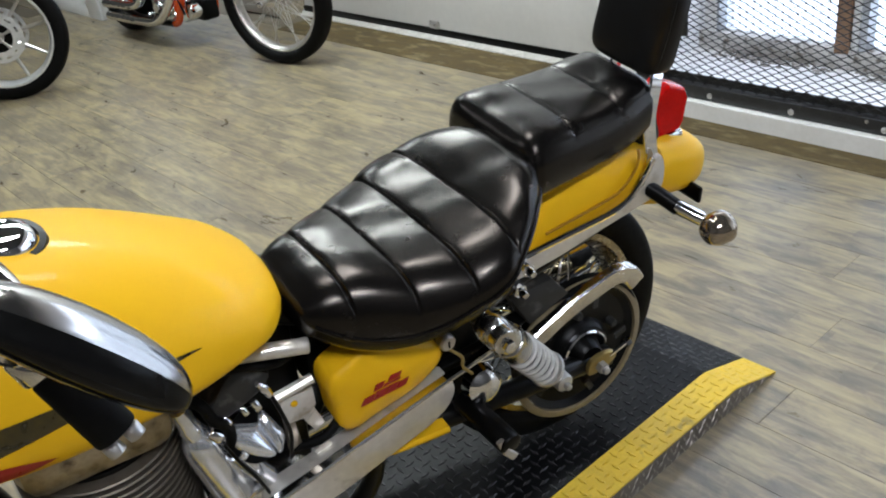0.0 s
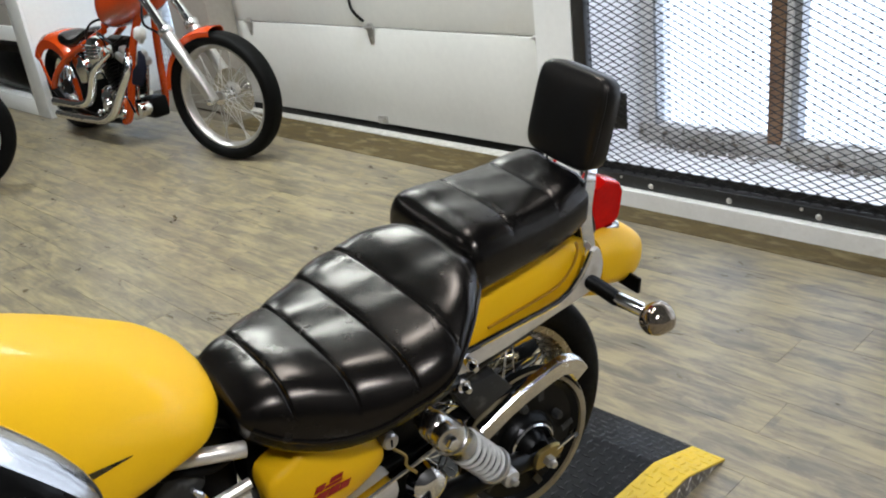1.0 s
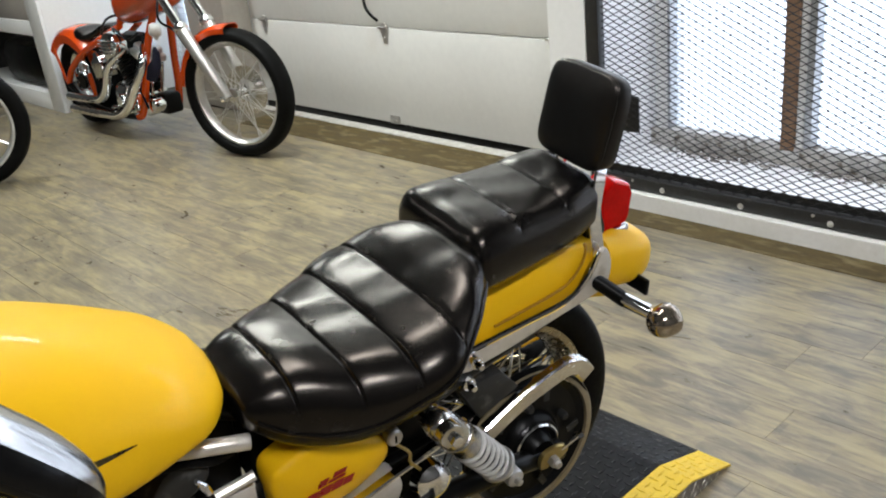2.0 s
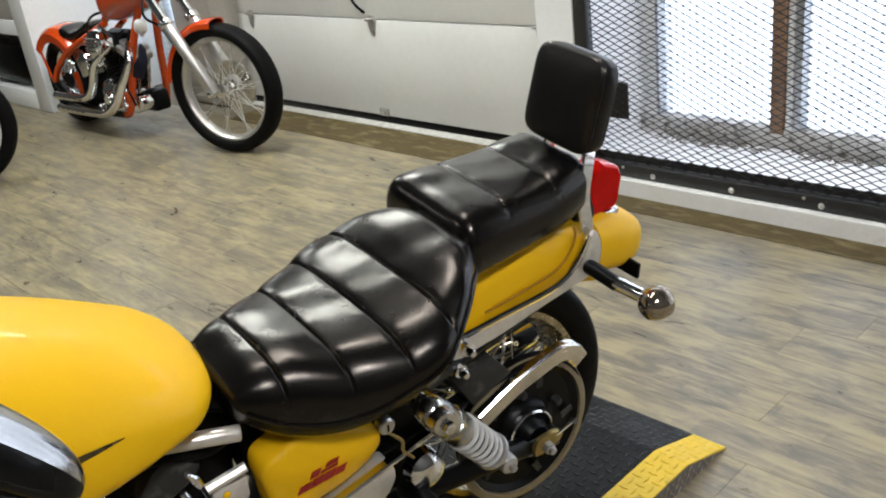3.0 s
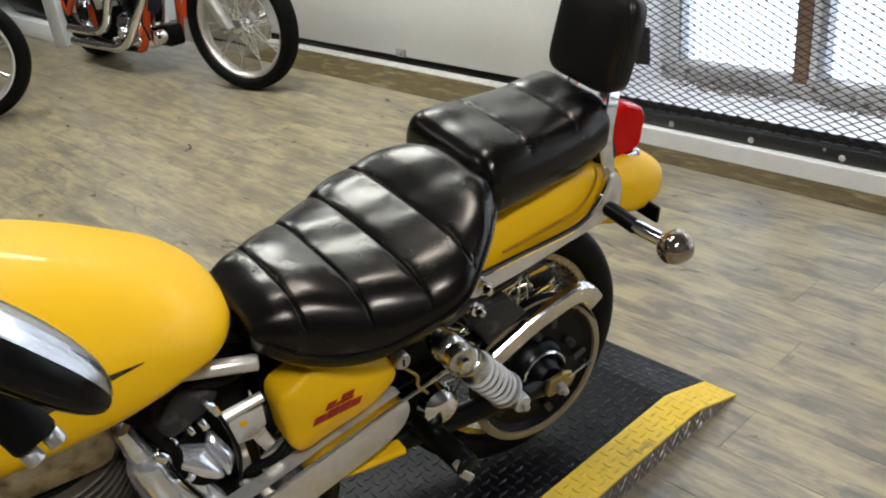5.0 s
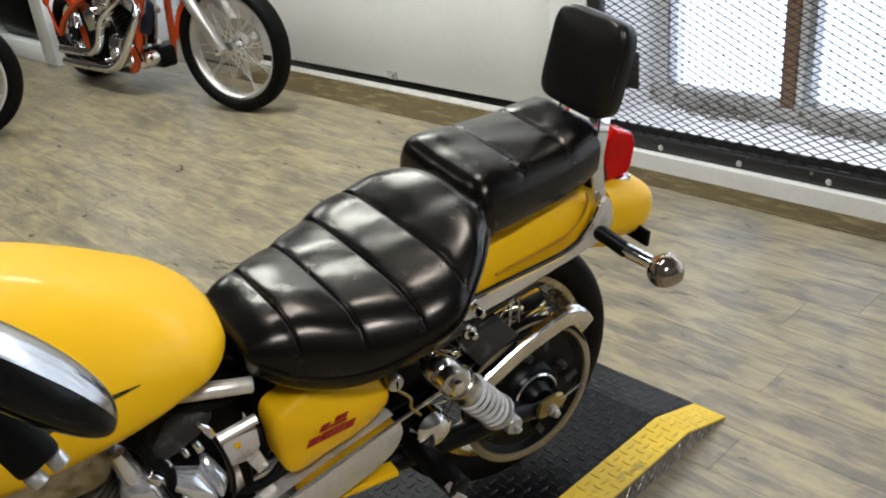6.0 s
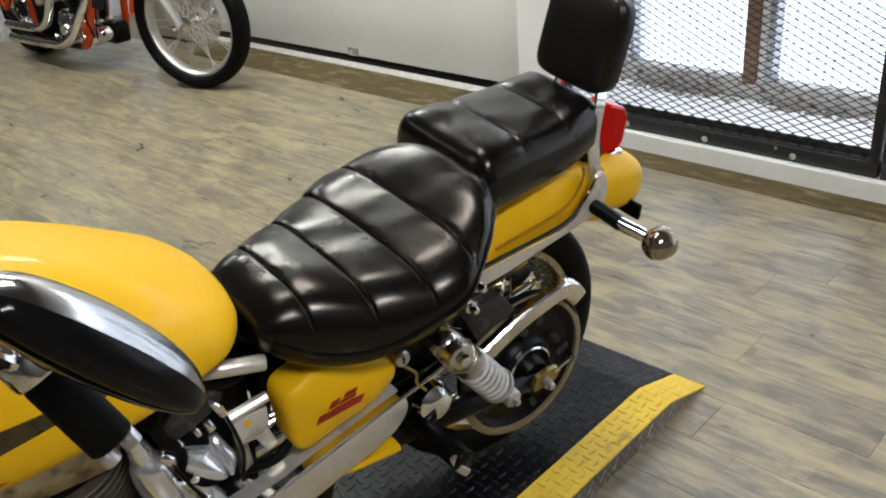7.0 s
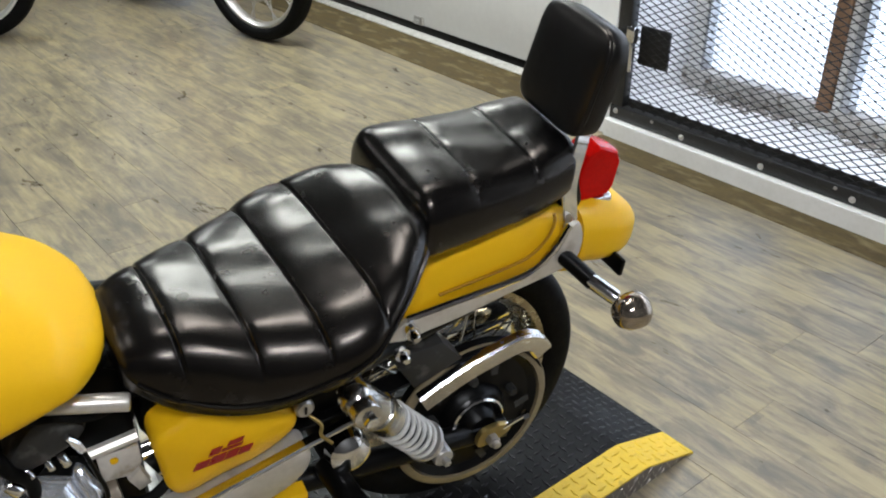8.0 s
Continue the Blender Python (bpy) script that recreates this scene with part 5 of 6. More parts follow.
strap(bm, [(-0.567, -0.134, 0.540), (-0.511, -0.134, 0.548)], 0.014, 0.014)
part("bracket_bar", bm, M_PALEMETAL, engine, "pale metal bar")

# handlebar, grip, mirror
bm = B()
tube(bm, curve_points([(-0.793, -0.462, 0.990), (-0.803, -0.39, 1.012), (-0.86, -0.24, 0.99), (-0.93, -0.12, 0.985), (-0.94, 0.0, 0.965), (-0.93, 0.12, 0.985), (-0.86, 0.24, 0.99), (-0.803, 0.39, 1.012), (-0.793, 0.462, 0.990)]), 0.0115, 12)
hbar = part("handlebar", bm, M_CHROME, bike, "chrome pullback handlebar")
for s in (-1, 1):
    g0, g1 = Vector((-0.790, s * 0.471, 0.984)), Vector((-0.768, s * 0.497, 0.938))
    d = (g1 - g0).normalized()
    bm = B()
    rod(bm, g0, g1, 0.0150, seg=24, bev=0.002)
    grip = part("grip", bm, M_RUBBER, hbar, "black rubber grip")
    bm = B()
    across = d.cross(Vector((0.142, -s * 0.779, -0.611))).normalized() * 0.0078
    for k in (-1, 1):
        rod(bm, g1 + d * 0.0005 + across * k, g1 + d * 0.011 + across * k, 0.0062, seg=16, bev=0.0015)
    part("bar_weight", bm, M_ALUMINIUM, grip)
    bm = B()
    rod(bm, g0 - d * 0.022, g0 - d * 0.0005, 0.0175, seg=20, bev=0.003)
    part("lever_clamp", bm, M_CHROME, hbar, "chrome lever clamp")
    bm = B()
    tube(bm, curve_points([g0 - d * 0.01, g0 + Vector((-0.02, s * 0.01, 0.03)), (-0.83, s * 0.50, 1.06)]), 0.005, 8)
    part("mirror_stem", bm, M_CHROME, hbar)
    back, tip = Vector((-0.815, s * 0.535, 1.090)), Vector((-0.733, s * 0.545, 0.989))
    c, a = (back + tip) / 2, (tip - back).normalized()
    n = a.cross(Vector((0.142, -s * 0.779, -0.611))).normalized()
    n = n if n.z > 0 else -n
    q = a.cross(n)
    def shell(t, low, high, k, grow=0.0):
        """One cross-section of the mirror: domed above the axis, a shallow bowl below it, drawn to a point at the tip."""
        e = math.sin(t) ** (0.58 + 0.34 * (t / math.pi) ** 2)
        mid = c + a * (0.070 * -math.cos(t))
        arc = (radians(low + (high - low) * m / k) for m in range(k + 1))
        return [mid + e * (n * ((0.0270 if math.sin(v) > 0 else 0.0140) + grow) * math.sin(v) + q * (0.030 + grow) * math.cos(v)) for v in arc]
    bm = B()
    loft(bm, [shell(math.pi * m / 28, -180, 176, 35) for m in range(1, 28)])
    mirror = part("mirror", bm, M_DARKCHROME, hbar, "oval chrome mirror shell")
    # the glass's dark reflection is put into a gloss black colour
    bm = B()
    loft(bm, [shell(t, -206, 26, 20, 0.0008) + shell(t, 26, -206, 20, -0.002) for t in (math.pi * m / 24 for m in range(1, 24))])
    part("mirror_glass", bm, M_GLOSSBLACK, mirror, "mirror glass coloured gloss black in place of its dark reflection")

# front end
wire_wheel(bike, (-1.48, 0, 0.295), 0.315, 0.05, 0.235, 0.03, 40, "black front tyre", hub_r=0.04, hub_half=0.05)
for s in (-1, 1):
    bm = B()
    rod(bm, (-1.47, s * 0.085, 0.295), (-1.25, s * 0.085, 0.66), 0.026, seg=16, bev=0.004)
    rod(bm, (-1.27, s * 0.085, 0.63), (-1.06, s * 0.085, 0.95), 0.019, seg=16, bev=0.003)
    part("fork_leg", bm, M_CHROME, bike)
bm = B()
lathe(bm, [(0.0, 0.02), (0.07, 0.012), (0.085, 0.0), (0.08, -0.05), (0.03, -0.11)], axis_pose((-1.25, 0, 0.84), (-1, 0, 0.05)), 32)
part("headlamp", bm, M_CHROME, bike)
bm = B()
rod(bm, (-1.07, 0, 0.70), (-1.02, 0, 0.92), 0.03, seg=16)
box(bm, (-1.09, -0.11, 0.885), (-1.0, 0.11, 0.925), 0.01)
box(bm, (-1.17, -0.11, 0.68), (-1.08, 0.11, 0.71), 0.01)
part("fork_yoke", bm, M_CHROME, bike)

# ---- the orange chopper; its own axes: x ahead, y to its left, z up; the rear contact is its origin ----
chopper = thing("motorcycle", pose(0.75, 4.86, 0, 0, 0, -88), "orange chopper motorcycle with chrome V-twin engine", "motorcycle")
FW = Vector((1.625, 0.0, 0.331))
turn = radians(16)
ax = Vector((-math.sin(turn), math.cos(turn), 0))
ahead = Vector((math.cos(turn), math.sin(turn), 0))
front = wire_wheel(chopper, FW, 0.331, 0.054, 0.266, 0.03, 40, "black front tyre", hub_r=0.036, hub_half=0.05, axis=ax, wire=0.0017, hub_mat=M_CHROME, rim_mat=M_ALUMINIUM, spoke_mat=M_COIL)
P = axis_pose(FW, ax)
bm = B()
lathe(bm, [(0.06, 0.062), (0.13, 0.062), (0.13, 0.067), (0.06, 0.067)], P, 40, True)
part("brake_disc", bm, M_DULLCHROME, front)
rear = wire_wheel(chopper, (-0.06, 0, 0.275), 0.275, 0.1, 0.19, 0.06, 40, "fat black rear tyre", hub_r=0.05, hub_half=0.08, wire=0.0024)
up = Vector((-0.52, 0, 0.85)).normalized()
for s in (-1, 1):
    base = FW + ax * (s * 0.095)
    top = base + (ahead * -0.52 + Vector((0, 0, 0.86))) * 0.95
    mid = base.lerp(top, 0.42)
    bm = B()
    rod(bm, base - (top - base).normalized() * 0.008, mid, 0.031, seg=20, bev=0.005)
    leg = part("fork_slider", bm, M_ALUMINIUM, chopper, "satin alloy fork leg")
    bm = B()
    rod(bm, mid, top, 0.023, seg=18)
    rod(bm, mid - (top - base).normalized() * 0.005, mid + (top - base).normalized() * 0.03, 0.038, seg=20, bev=0.006)
    part("fork_tube", bm, M_CHROME, leg)
    bm = B()
    rod(bm, base + ax * s * 0.005, base + ax * s * 0.04, 0.016, seg=6, bev=0.003)
    part("axle_nut", bm, M_CHROME, leg)
bm = B()
rings = []
for i in range(25):
    a = radians(-2 + 125 * i / 24)
    rr = 0.352
    ring = []
    for k, (w, d) in enumerate(((-0.06, -0.04), (-0.06, -0.015), (-0.042, 0.0), (0.0, 0.006), (0.042, 0.0), (0.06, -0.015), (0.06, -0.04), (0.055, -0.04), (0.055, -0.017), (0.04, -0.005), (0.0, 0.001), (-0.04, -0.005), (-0.055, -0.017), (-0.055, -0.04))):
        a2 = radians(86 + 86 * i / 24)
        ring.append(FW + ahead * ((rr + d) * math.cos(a2)) + Vector((0, 0, (rr + d) * math.sin(a2))) + ax * w)
    rings.append(ring)
loft(bm, rings)
part("front_fender", bm, M_ORANGE, chopper, "orange front fender")
neck = Vector((1.22, 0, 0.93))
for s in (-1, 1):
    for pts, r in (([(-0.139, s * 0.13, 0.274), (-0.043, s * 0.13, 0.368), (0.128, s * 0.12, 0.466), (0.356, s * 0.10, 0.555), (0.60, s * 0.06, 0.645)], 0.019),
                   ([(1.14, s * 0.02, 0.90), (0.985, s * 0.055, 0.69), (0.885, s * 0.085, 0.49), (0.822, s * 0.105, 0.30), (0.755, s * 0.118, 0.165), (0.70, s * 0.12, 0.135)], 0.021)):
        bm = B()
        tube(bm, curve_points(pts), r, 12)
        part("frame_tube", bm, M_ORANGE, chopper)
for s in (-1, 1):
    bm = B()
    tube(bm, curve_points([(-0.13, s * 0.13, 0.262), (0.0, s * 0.13, 0.19), (0.25, s * 0.13, 0.14), (0.5, s * 0.125, 0.13), (0.695, s * 0.12, 0.133)]), 0.018, 12)
    part("lower_rail", bm, M_BLACK, chopper, "black lower frame rail")
bm = B()
tube(bm, curve_points([(0.5, 0, 0.66), (0.8, 0, 0.78), (1.1, 0, 0.92), neck]), 0.024, 12)
rod(bm, neck + Vector((0.03, 0, -0.08)), neck + Vector((-0.03, 0, 0.08)), 0.036, seg=16, bev=0.004)
part("frame_tube", bm, M_ORANGE, chopper)
bm = B()
rings = []
for i in range(21):
    u = i / 20
    x = 0.62 + 0.56 * u
    e = math.sqrt(max(0.03, 1 - (2 * u - 1) ** 4))
    w, h = 0.15 * e, 0.13 * e
    zc = 0.75 + 0.15 * u
    rings.append([(x, w * power(math.cos(t), 0.8), zc + h * power(math.sin(t), 0.8)) for t in (2 * math.pi * j / 24 for j in range(24))])
loft(bm, rings)
part("fuel_tank", bm, M_ORANGE, chopper, "orange fuel tank")
bm = B()
rings = []
for i in range(25):
    a = radians(142 - 104 * i / 24)
    flare = 0.012 * (1 - i / 24)
    ring = []
    for w, d in ((-0.125, -0.085), (-0.130, -0.03), (-0.10, 0.0), (0, 0.016), (0.10, 0.0), (0.130, -0.03), (0.125, -0.085), (0.118, -0.085), (0.120, -0.032), (0.09, -0.006), (0, 0.009), (-0.09, -0.006), (-0.120, -0.032), (-0.118, -0.085)):
        rr = 0.328 + flare + d
        ring.append((-0.06 + rr * math.cos(a), w, 0.275 + rr * math.sin(a)))
    rings.append(ring)
loft(bm, rings)
part("rear_fender", bm, M_ORANGE, chopper, "orange rear fender")
for s in (-1, 1):
    bm = B()
    strap(bm, curve_points([(-0.235, s * 0.134, 0.485), (-0.20, s * 0.136, 0.40), (-0.165, s * 0.136, 0.30), (-0.13, s * 0.136, 0.27)]), 0.028, 0.008)
    part("fender_strut", bm, M_ORANGE, chopper)
bm = B()
rings = []
for i in range(21):
    u = i / 20
    x = 0.0 + 0.42 * u
    e = math.sqrt(max(0.05, 1 - (2 * u - 1) ** 6))
    zc = 0.585 - 0.040 * math.sin(math.pi * min(1, u * 1.25)) + 0.035 * u
    up = 0.034 + 0.030 * max(0.0, 1 - u / 0.35)
    rings.append([(x, 0.125 * e * (1 - 0.45 * u) * power(math.cos(t), 0.6), zc + (up if math.sin(t) > 0 else 0.03) * e * power(math.sin(t), 0.7)) for t in (2 * math.pi * j / 24 for j in range(24))])
loft(bm, rings)
part("seat", bm, M_LEATHER, chopper, "black leather solo seat")
bm = B()
rod(bm, (0.20, -0.095, 0.405), (0.20, 0.095, 0.405), 0.098, seg=32, bev=0.012)
part("oil_tank", bm, M_CHROME, chopper, "round chrome oil tank")
bm = B()
prism(bm, smooth_outline([(0.02, 0.33), (0.19, 0.305), (0.165, 0.185), (0.03, 0.18)], 4), -0.075, 0.05, 0.012)
part("side_panel", bm, M_ORANGE, chopper, "orange side panel under the oil tank")
bm = B()
box(bm, (0.36, -0.10, 0.12), (0.74, 0.10, 0.31), 0.06)
engine = part("engine", bm, M_CHROME, chopper, "chrome V-twin engine")
for sgn in (-1, 1):
    d = Vector((sgn * 0.38, 0, 0.92)).normalized()
    c0 = Vector((0.62 + sgn * 0.05, 0, 0.30))
    P = axis_pose(c0, d)
    for k in range(8):
        bm = B()
        lathe(bm, [(0.05, k * 0.02), (0.083, k * 0.02), (0.085, k * 0.02 + 0.004), (0.083, k * 0.02 + 0.008), (0.05, k * 0.02 + 0.008)], P, 20, True)
        part("fin", bm, M_BLACK, engine)
    bm = B()
    lathe(bm, [(0.0, 0.0), (0.062, 0.0), (0.062, 0.17), (0.0, 0.17)], P, 20)
    part("cylinder", bm, M_BLACK, engine)
    bm = B()
    box(bm, (-0.075, -0.085, 0.172), (0.075, 0.085, 0.215), 0.015, P)
    box(bm, (-0.06, -0.07, 0.216), (0.06, 0.07, 0.255), 0.018, P)
    part("rocker_box", bm, M_ALUMINIUM, engine, "polished rocker box")
    for w in (-0.03, 0.03):
        bm = B()
        rod(bm, P @ Vector((w, -0.09, -0.02)), P @ Vector((w, -0.085, 0.17)), 0.009, seg=12)
        part("pushrod_tube", bm, M_CHROME, engine)
bm = B()
lathe(bm, [(0.0, 0.05), (0.05, 0.048), (0.075, 0.035), (0.085, 0.01), (0.08, -0.04), (0.05, -0.06)], axis_pose((0.615, -0.135, 0.545), (0.1, -1, 0.15)), 28)
for k in range(5):
    box(bm, (0.555, -0.195, 0.511 + k * 0.018), (0.675, -0.17, 0.517 + k * 0.018), 0.002)
part("air_cleaner", bm, M_CHROME, engine, "chrome air cleaner")
bm = B()
lathe(bm, [(0.0, 0.02), (0.06, 0.018), (0.08, 0.008), (0.085, -0.03)], axis_pose((0.68, -0.125, 0.24), (0, -1, 0.05)), 28)
lathe(bm, [(0.0, 0.02), (0.03, 0.018), (0.04, 0.008), (0.045, -0.03)], axis_pose((0.55, -0.13, 0.22), (0, -1, 0.05)), 24)
part("cam_cover", bm, M_CHROME, engine)
bm = B()
rod(bm, (0.87, -0.11, 0.215), (0.87, 0.02, 0.215), 0.042, seg=20, bev=0.006)
part("oil_filter", bm, M_CHROME, engine)
for pts in ([(0.70, -0.11, 0.53), (0.655, -0.16, 0.485), (0.575, -0.18, 0.42), (0.490, -0.18, 0.30), (0.40, -0.185, 0.235), (0.25, -0.185, 0.215), (-0.05, -0.185, 0.208)],
            [(0.88, -0.09, 0.55), (0.955, -0.15, 0.47), (0.87, -0.18, 0.345), (0.742, -0.18, 0.225), (0.60, -0.185, 0.155), (0.40, -0.185, 0.138), (-0.04, -0.185, 0.132)]):
    bm = B()
    line = curve_points(pts)
    tube(bm, line, [0.018 + 0.008 * min(1.0, k / (0.55 * len(line))) for k in range(len(line))], 18)
    pipe = part("exhaust_pipe", bm, M_CHROME, chopper, "chrome exhaust pipe with a slotted shield")
    for k in range(5):
        x = 0.02 + 0.07 * k
        bm = B()
        box(bm, (x, -0.2135, pts[-1][2] + 0.004), (x + 0.045, -0.2095, pts[-1][2] + 0.010), 0.001)
        part("shield_slot", bm, M_BLACK, pipe)
bm = B()
lathe(bm, [(0.0, 0.03), (0.025, 0.028), (0.036, 0.015), (0.038, -0.01), (0.03, -0.03), (0.0, -0.032)], axis_pose((1.115, -0.12, 0.655), (-0.3, -1, 0.2)), 20)
rod(bm, (1.10, -0.10, 0.63), (1.02, -0.07, 0.60), 0.014, seg=12)
part("horn_cover", bm, M_COIL, chopper, "pale round cover on the frame")
bm = B()
prism(bm, [(1.02, 0.555), (1.055, 0.525), (1.04, 0.45), (0.95, 0.355), (0.85, 0.36), (0.90, 0.44), (0.98, 0.49)], -0.105, -0.088, 0.008)
part("tag_cloth", bm, M_BLUE, chopper, "dark blue cloth hung on the frame")
bm = B()
box(bm, (0.80, -0.05, 0.15), (0.92, 0.06, 0.27), 0.02)
part("regulator_box", bm, M_BLACK, chopper)
bm = B()
top = FW + (ahead * -0.52 + Vector((0, 0, 0.86))) * 0.95
tube(bm, curve_points([top + Vector((-0.25, 0.38, 0.1)), top + Vector((-0.1, 0.25, 0.16)), top + Vector((0, 0.05, 0.05)), top + Vector((0, -0.05, 0.05)), top + Vector((-0.1, -0.25, 0.16)), top + Vector((-0.25, -0.38, 0.1))]), 0.0127, 12)
part("handlebar", bm, M_CHROME, chopper)

# added black block that fills the space between the cylinders
bm = B()
box(bm, (0.46, -0.03, 0.32), (0.74, 0.07, 0.60), 0.05)
part("inner_block", bm, M_BLACK, engine, "plain black filler block behind the cylinders")
for pts in ([(0.50, -0.06, 0.60), (0.62, -0.11, 0.64), (0.74, -0.10, 0.58), (0.84, -0.08, 0.62)], [(0.45, -0.08, 0.55), (0.50, -0.13, 0.62), (0.60, -0.12, 0.70), (0.72, -0.06, 0.72)], [(0.88, -0.06, 0.62), (0.86, -0.12, 0.48), (0.80, -0.13, 0.36), (0.84, -0.12, 0.2)], [(1.12, -0.05, 0.86), (1.22, -0.14, 0.72), (1.32, -0.12, 0.66), (1.40, -0.10, 0.55)]):
    bm = B()
    tube(bm, curve_points(pts), 0.007, 8)
    part("hose", bm, M_BLACK, chopper)
for k in range(4):
    bm = B()
    lathe(bm, [(0.0, 0.02), (0.012, 0.018), (0.018, 0.006), (0.018, -0.02)], axis_pose((0.42 + 0.11 * k, -0.125, 0.165 + 0.03 * (k % 2)), (0, -1, 0.1)), 14)
    part("case_bolt", bm, M_CHROME, engine)

# ---- the other motorcycle, of which the front wheel shows ----
other = thing("motorcycle", pose(-0.295, 4.13, 0, 0, 0, -29), "dark motorcycle with a slotted brake disc front wheel", "motorcycle")
c = Vector((0, 0, 0.328))
P = axis_pose(c, (0, 1, 0))
bm = B()
lathe(bm, [(0.0, -0.05), (0.03, -0.05), (0.036, -0.03), (0.036, 0.03), (0.03, 0.05), (0.0, 0.05)], P, 24)
hub = part("wheel", bm, M_ALUMINIUM, other)
bm = B()
prof = [(0.288 + 0.042 * power(math.cos(t), 0.7), 0.050 * power(math.sin(t), 0.8)) for t in (2 * math.pi * i / 24 for i in range(24))]
lathe(bm, prof, P, 72, True)
part("tyre", bm, M_RUBBER, hub, "black front tyre", 60)
bm = B()
lathe(bm, [(0.262, -0.044), (0.262, 0.044), (0.251, 0.044), (0.245, 0.036), (0.236, 0.010), (0.236, -0.010), (0.245, -0.036), (0.251, -0.044)], P, 72, True)
part("rim", bm, M_BRUSHED, hub, "polished alloy rim")
for i in range(9):
    Q = P @ Matrix.Rotation(2 * math.pi * (i + 0.3) / 9, 4, "Z")
    bm = B()
    strap(bm, [Q @ Vector((0.03, 0, 0)), Q @ Vector((0.24, 0.0, 0))], [0.022, 0.015], 0.018, Q.to_3x3() @ Vector((0, 0, 1)))
    part("spoke", bm, M_ALUMINIUM, hub)
for h in (-0.060, 0.060):
    bm = B()
    lathe(bm, [(0.074, h - 0.0025), (0.098, h - 0.0025), (0.098, h + 0.0025), (0.074, h + 0.0025)], P, 60, True)
    lathe(bm, [(0.111, h - 0.0025), (0.128, h - 0.0025), (0.128, h + 0.0025), (0.111, h + 0.0025)], P, 60, True)
    for i in range(12):
        Q = P @ Matrix.Rotation(2 * math.pi * i / 12, 4, "Z")
        strap(bm, [Q @ Vector((0.097, 0, h)), Q @ Vector((0.112, 0, h))], 0.026, 0.0046, Q.to_3x3() @ Vector((0, 0, 1)))
    disc = part("brake_disc", bm, M_BRUSHED, hub, "slotted steel brake disc")
    bm = B()
    lathe(bm, [(0.0, h * 0.72 - 0.003), (0.076, h * 0.72 - 0.003), (0.076, h * 0.72 + 0.003), (0.0, h * 0.72 + 0.003)], P, 40)
    part("disc_carrier", bm, M_BLACK, hub, "black disc carrier")
    bm = B()
    for i in range(5):
        Q = P @ Matrix.Rotation(2 * math.pi * (i + 0.2) / 5, 4, "Z")
        strap(bm, [Q @ Vector((0.012, 0, h * 0.9)), Q @ Vector((0.048, 0, h * 0.95)), Q @ Vector((0.078, 0, h))], [0.016, 0.012, 0.02], 0.007, Q.to_3x3() @ Vector((0, 0, 1)))
    part("disc_spider", bm, M_ALUMINIUM, hub, "cast five-arm disc spider")
bm = B()
box(bm, (-0.155, -0.092, 0.37), (-0.075, -0.040, 0.46), 0.012)
part("brake_caliper", bm, M_BLACK, other)
for s in (-1, 1):
    bm = B()
    rod(bm, (-0.02, s * 0.105, 0.33), (-0.27, s * 0.105, 0.88), 0.026, seg=16, bev=0.004)
    part("fork_leg", bm, M_ALUMINIUM, other)
bm = B()
rings = []
for i in range(17):
    a = radians(72 + 78 * i / 16)
    ring = []
    for w, d in ((-0.06, -0.03), (-0.05, 0.0), (0, 0.008), (0.05, 0.0), (0.06, -0.03), (0.054, -0.03), (0, 0.002), (-0.054, -0.03)):
        ring.append(c + Vector(((0.362 + d) * math.cos(a), w, (0.362 + d) * math.sin(a))))
    rings.append(ring)
loft(bm, rings)
part("front_fender", bm, M_BLACK, other)

# ---- wire guard over the window behind the chopper ----
guard = thing("window_guard", Matrix.Identity(4), "thin grey wire guard over the bright rear window", "window guard")
bm = B()
for k in range(19):
    rod(bm, (1.585, 4.72 + 0.04 * k, 0.11), (1.585, 4.72 + 0.04 * k, 2.14), 0.0022, seg=5)
tagged(part("upright_wire", bm, M_ALU, guard), kind="stuff")
bm = B()
for k in range(50):
    rod(bm, (1.589, 4.70, 0.13 + 0.04 * k), (1.589, 5.41, 0.13 + 0.04 * k), 0.0022, seg=5)
tagged(part("cross_wire", bm, M_ALU, guard), kind="stuff")
bm = B()
for lo, hi in (((1.58, 4.70, 0.102), (1.598, 5.41, 0.125)), ((1.58, 4.70, 2.125), (1.598, 5.41, 2.149))):
    box(bm, lo, hi, 0.002)
part("guard_rail", bm, M_ALU, guard)

# ---- white cabinet with open shelves ----
cab = thing("shelf_cabinet", Matrix.Identity(4), "white painted cabinet with open shelves and a dark bag", "cabinet")
X0, X1, Y0, Y1, H = 0.69, 1.58, 5.42, 7.38, 2.4
for nm, lo, hi in (("side", (X0 + 0.02, Y0, 0), (X1, Y0 + 0.03, H)), ("stile", (X0, Y0, 0), (X0 + 0.02, Y0 + 0.22, H)), ("kick", (X0, Y0 + 0.22, 0), (X0 + 0.02, Y1, 0.12)),
                   ("rail", (X0, Y0 + 0.22, 0.52), (X0 + 0.02, Y1, 0.62)), ("shelf", (X0 + 0.02, Y0 + 0.03, 0.55), (X1, Y1, 0.575)), ("shelf", (X0 + 0.02, Y0 + 0.03, 0.09), (X1, Y1, 0.115)), ("back", (X1 - 0.02, Y0 + 0.03, 0.115), (X1, Y1, H)), ("top", (X0 + 0.02, Y0 + 0.03, H - 0.03), (X1 - 0.02, Y1, H))):
    bm = B()
    box(bm, lo, hi, 0.003)
    part(nm, bm, M_WALL, cab)
bm = B()
box(bm, (0.74, 5.75, 0.118), (1.2, 6.6, 0.44), 0.09)
lone("bag", bm, M_BLACK, "black bag on the lower cabinet shelf", "bag")
bm = B()
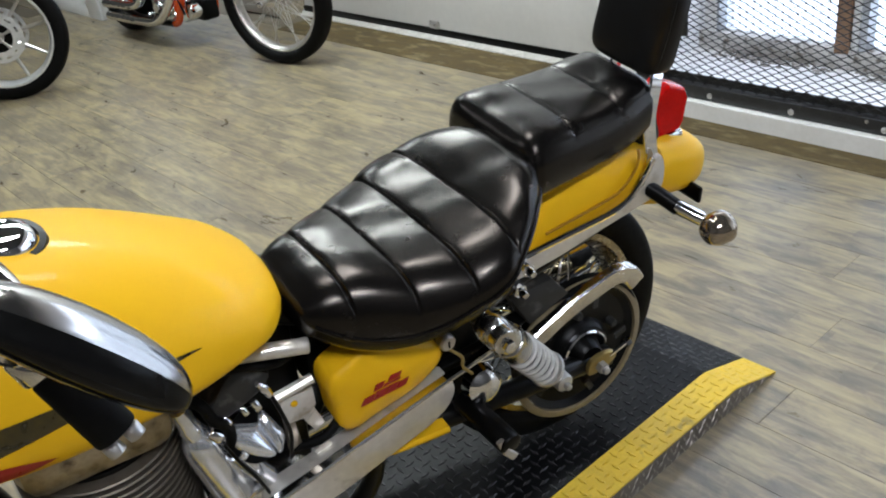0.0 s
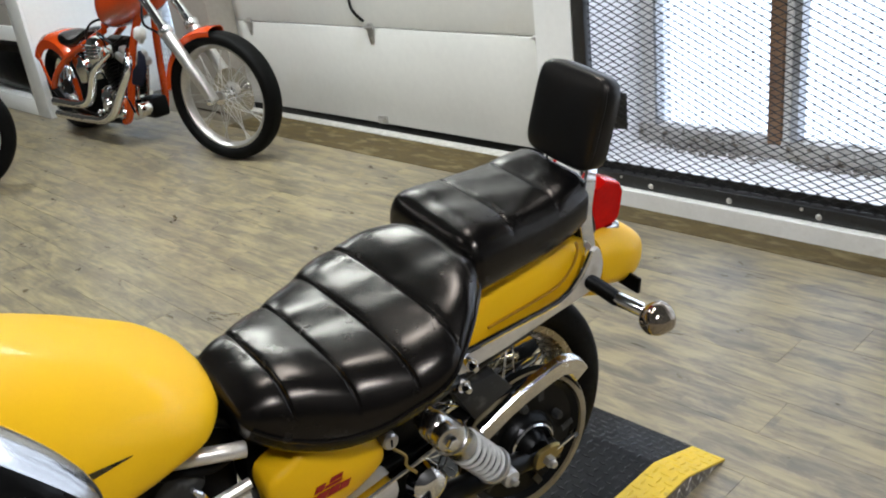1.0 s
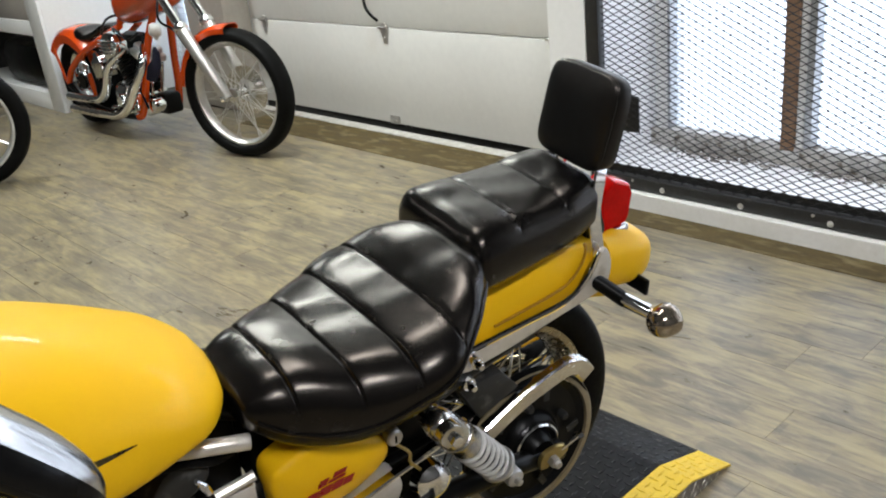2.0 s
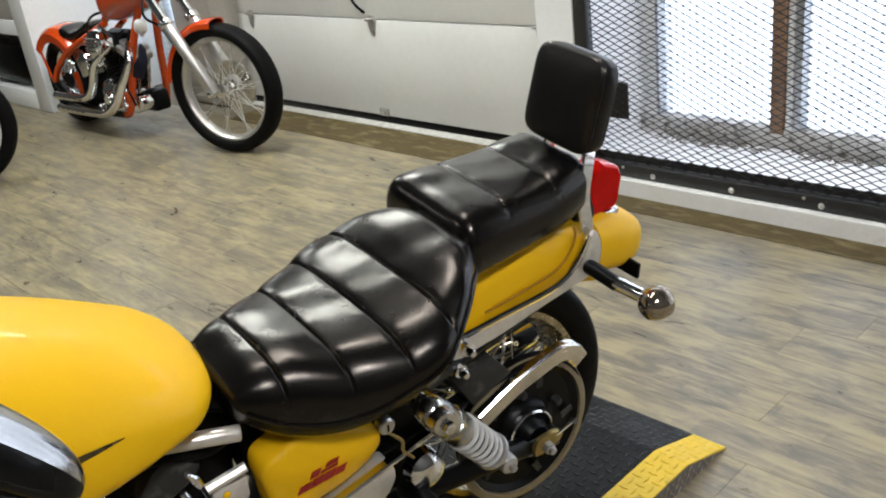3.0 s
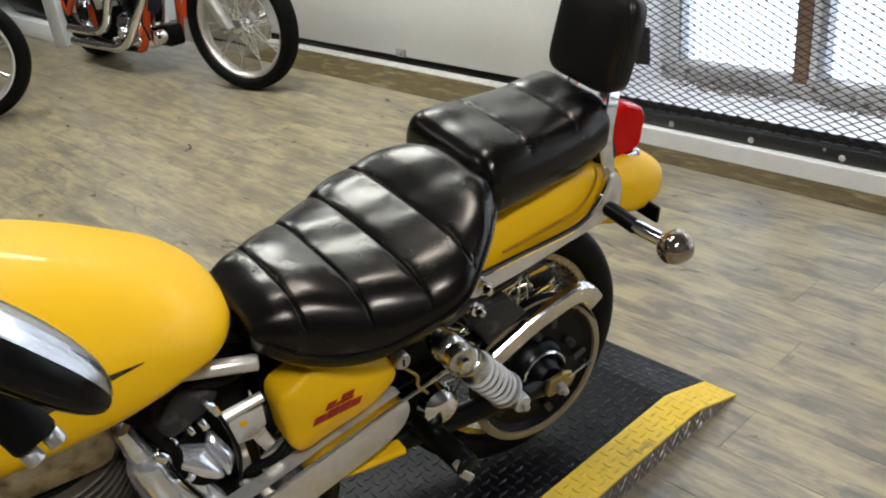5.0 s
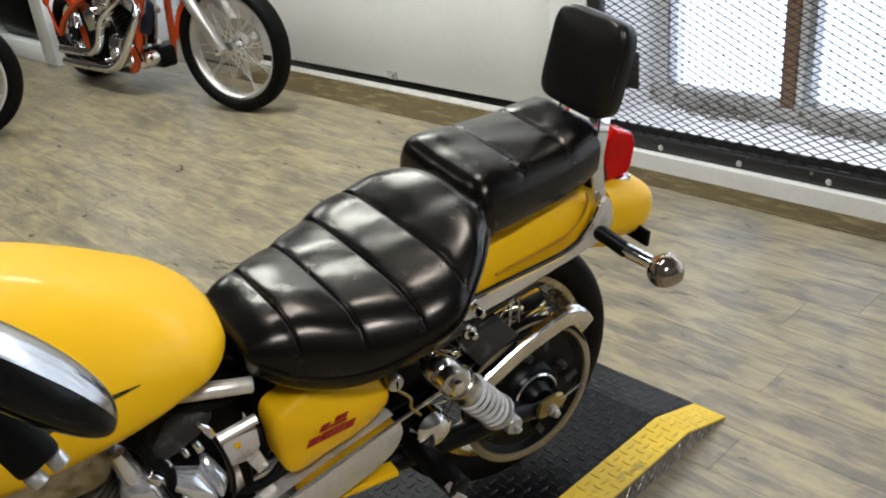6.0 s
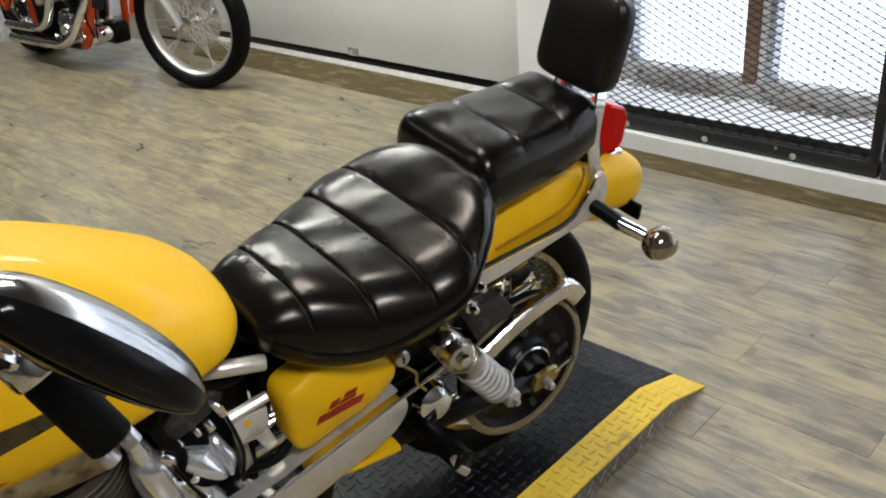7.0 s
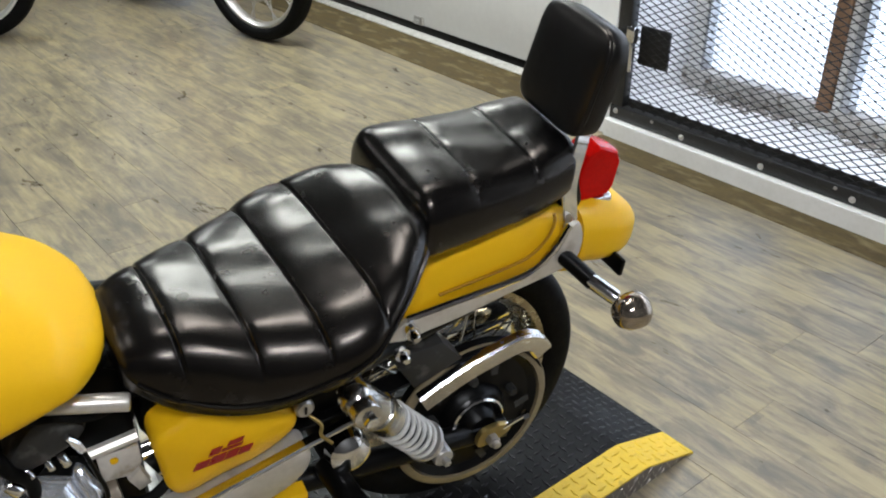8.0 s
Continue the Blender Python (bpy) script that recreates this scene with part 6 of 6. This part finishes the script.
box(bm, (0.75, 5.80, 0.578), (1.2, 6.5, 0.76), 0.02)
lone("storage_bin", bm, M_BEIGE, "grey storage bin on the cabinet shelf", "bin")

# ---- ceiling lamps ----
for lx, ly, length, *_ in LAMPS:
    lamp = thing("ceiling_lamp", pose(lx, ly, CEILING), "white fluorescent ceiling lamp", "ceiling lamp", "ceiling lamps")
    bm = B()
    box(bm, (-length / 2 - 0.03, -0.18, -0.07), (length / 2 + 0.03, 0.18, 0.0), 0.01)
    part("housing", bm, M_CEILING, lamp)
    bm = B()
    box(bm, (-length / 2, -0.15, -0.09), (length / 2, 0.15, -0.071), 0.006)
    part("diffuser", bm, M_TUBE, lamp, "glowing lamp diffuser")

# ---- darker floor strip by the curb, worn floor edge by the garage door ----
bm = B()
box(bm, (1.050, -3.3, -0.005), (1.173, 1.302, 0.0025), 0.0008)
part("edge_plank", bm, M_EDGE, floor, "dark brown strip along the curb", 8)
bm = B()
box(bm, (1.15, 1.53, -0.005), (1.418, 3.9, 0.0025), 0.0008)
part("edge_plank", bm, M_EDGE, floor, "dark brown dirty planks before the garage door", 8)

# ---- floor planks ----
PW, PL = 0.152, 1.22
bm = B()
box(bm, (-PW / 2 + 0.0004, -PL / 2 + 0.0004, -0.006), (PW / 2 - 0.0004, PL / 2 - 0.0004, 0.0), 0.0006)
plank = None
rng = random.Random(5)
rest = []
x, k = 1.196 - PW / 2 + 2 * PW, 0
while x > -4.6 + PW / 2:
    y = -3.6 - PL / 2 + rng.uniform(0, PL)
    while y < 7.4 - PL / 2:
        inside = (x < 1.15) or (x < 1.42 and 2.2 < y < 3.45)
        if inside and y > -3.6 + PL / 2:
            if x < -1.75 or y > 6.3 or y < -2.9:
                rest.append((x, y))
            elif plank is None:
                plank = part("plank", bm, M_PLANK, floor, "", 8)
                plank.matrix_basis = pose(x, y, 0)
            else:
                twin(plank, pose(x, y, 0))
        y += PL
    x -= PW
bm = B()
for x, y in rest:
    box(bm, (x - PW / 2 + 0.0004, y - PL / 2 + 0.0004, -0.006), (x + PW / 2 - 0.0004, y + PL / 2 - 0.0004, 0.0))
tagged(part("plank", bm, M_PLANK, floor, "", 8), kind="stuff")
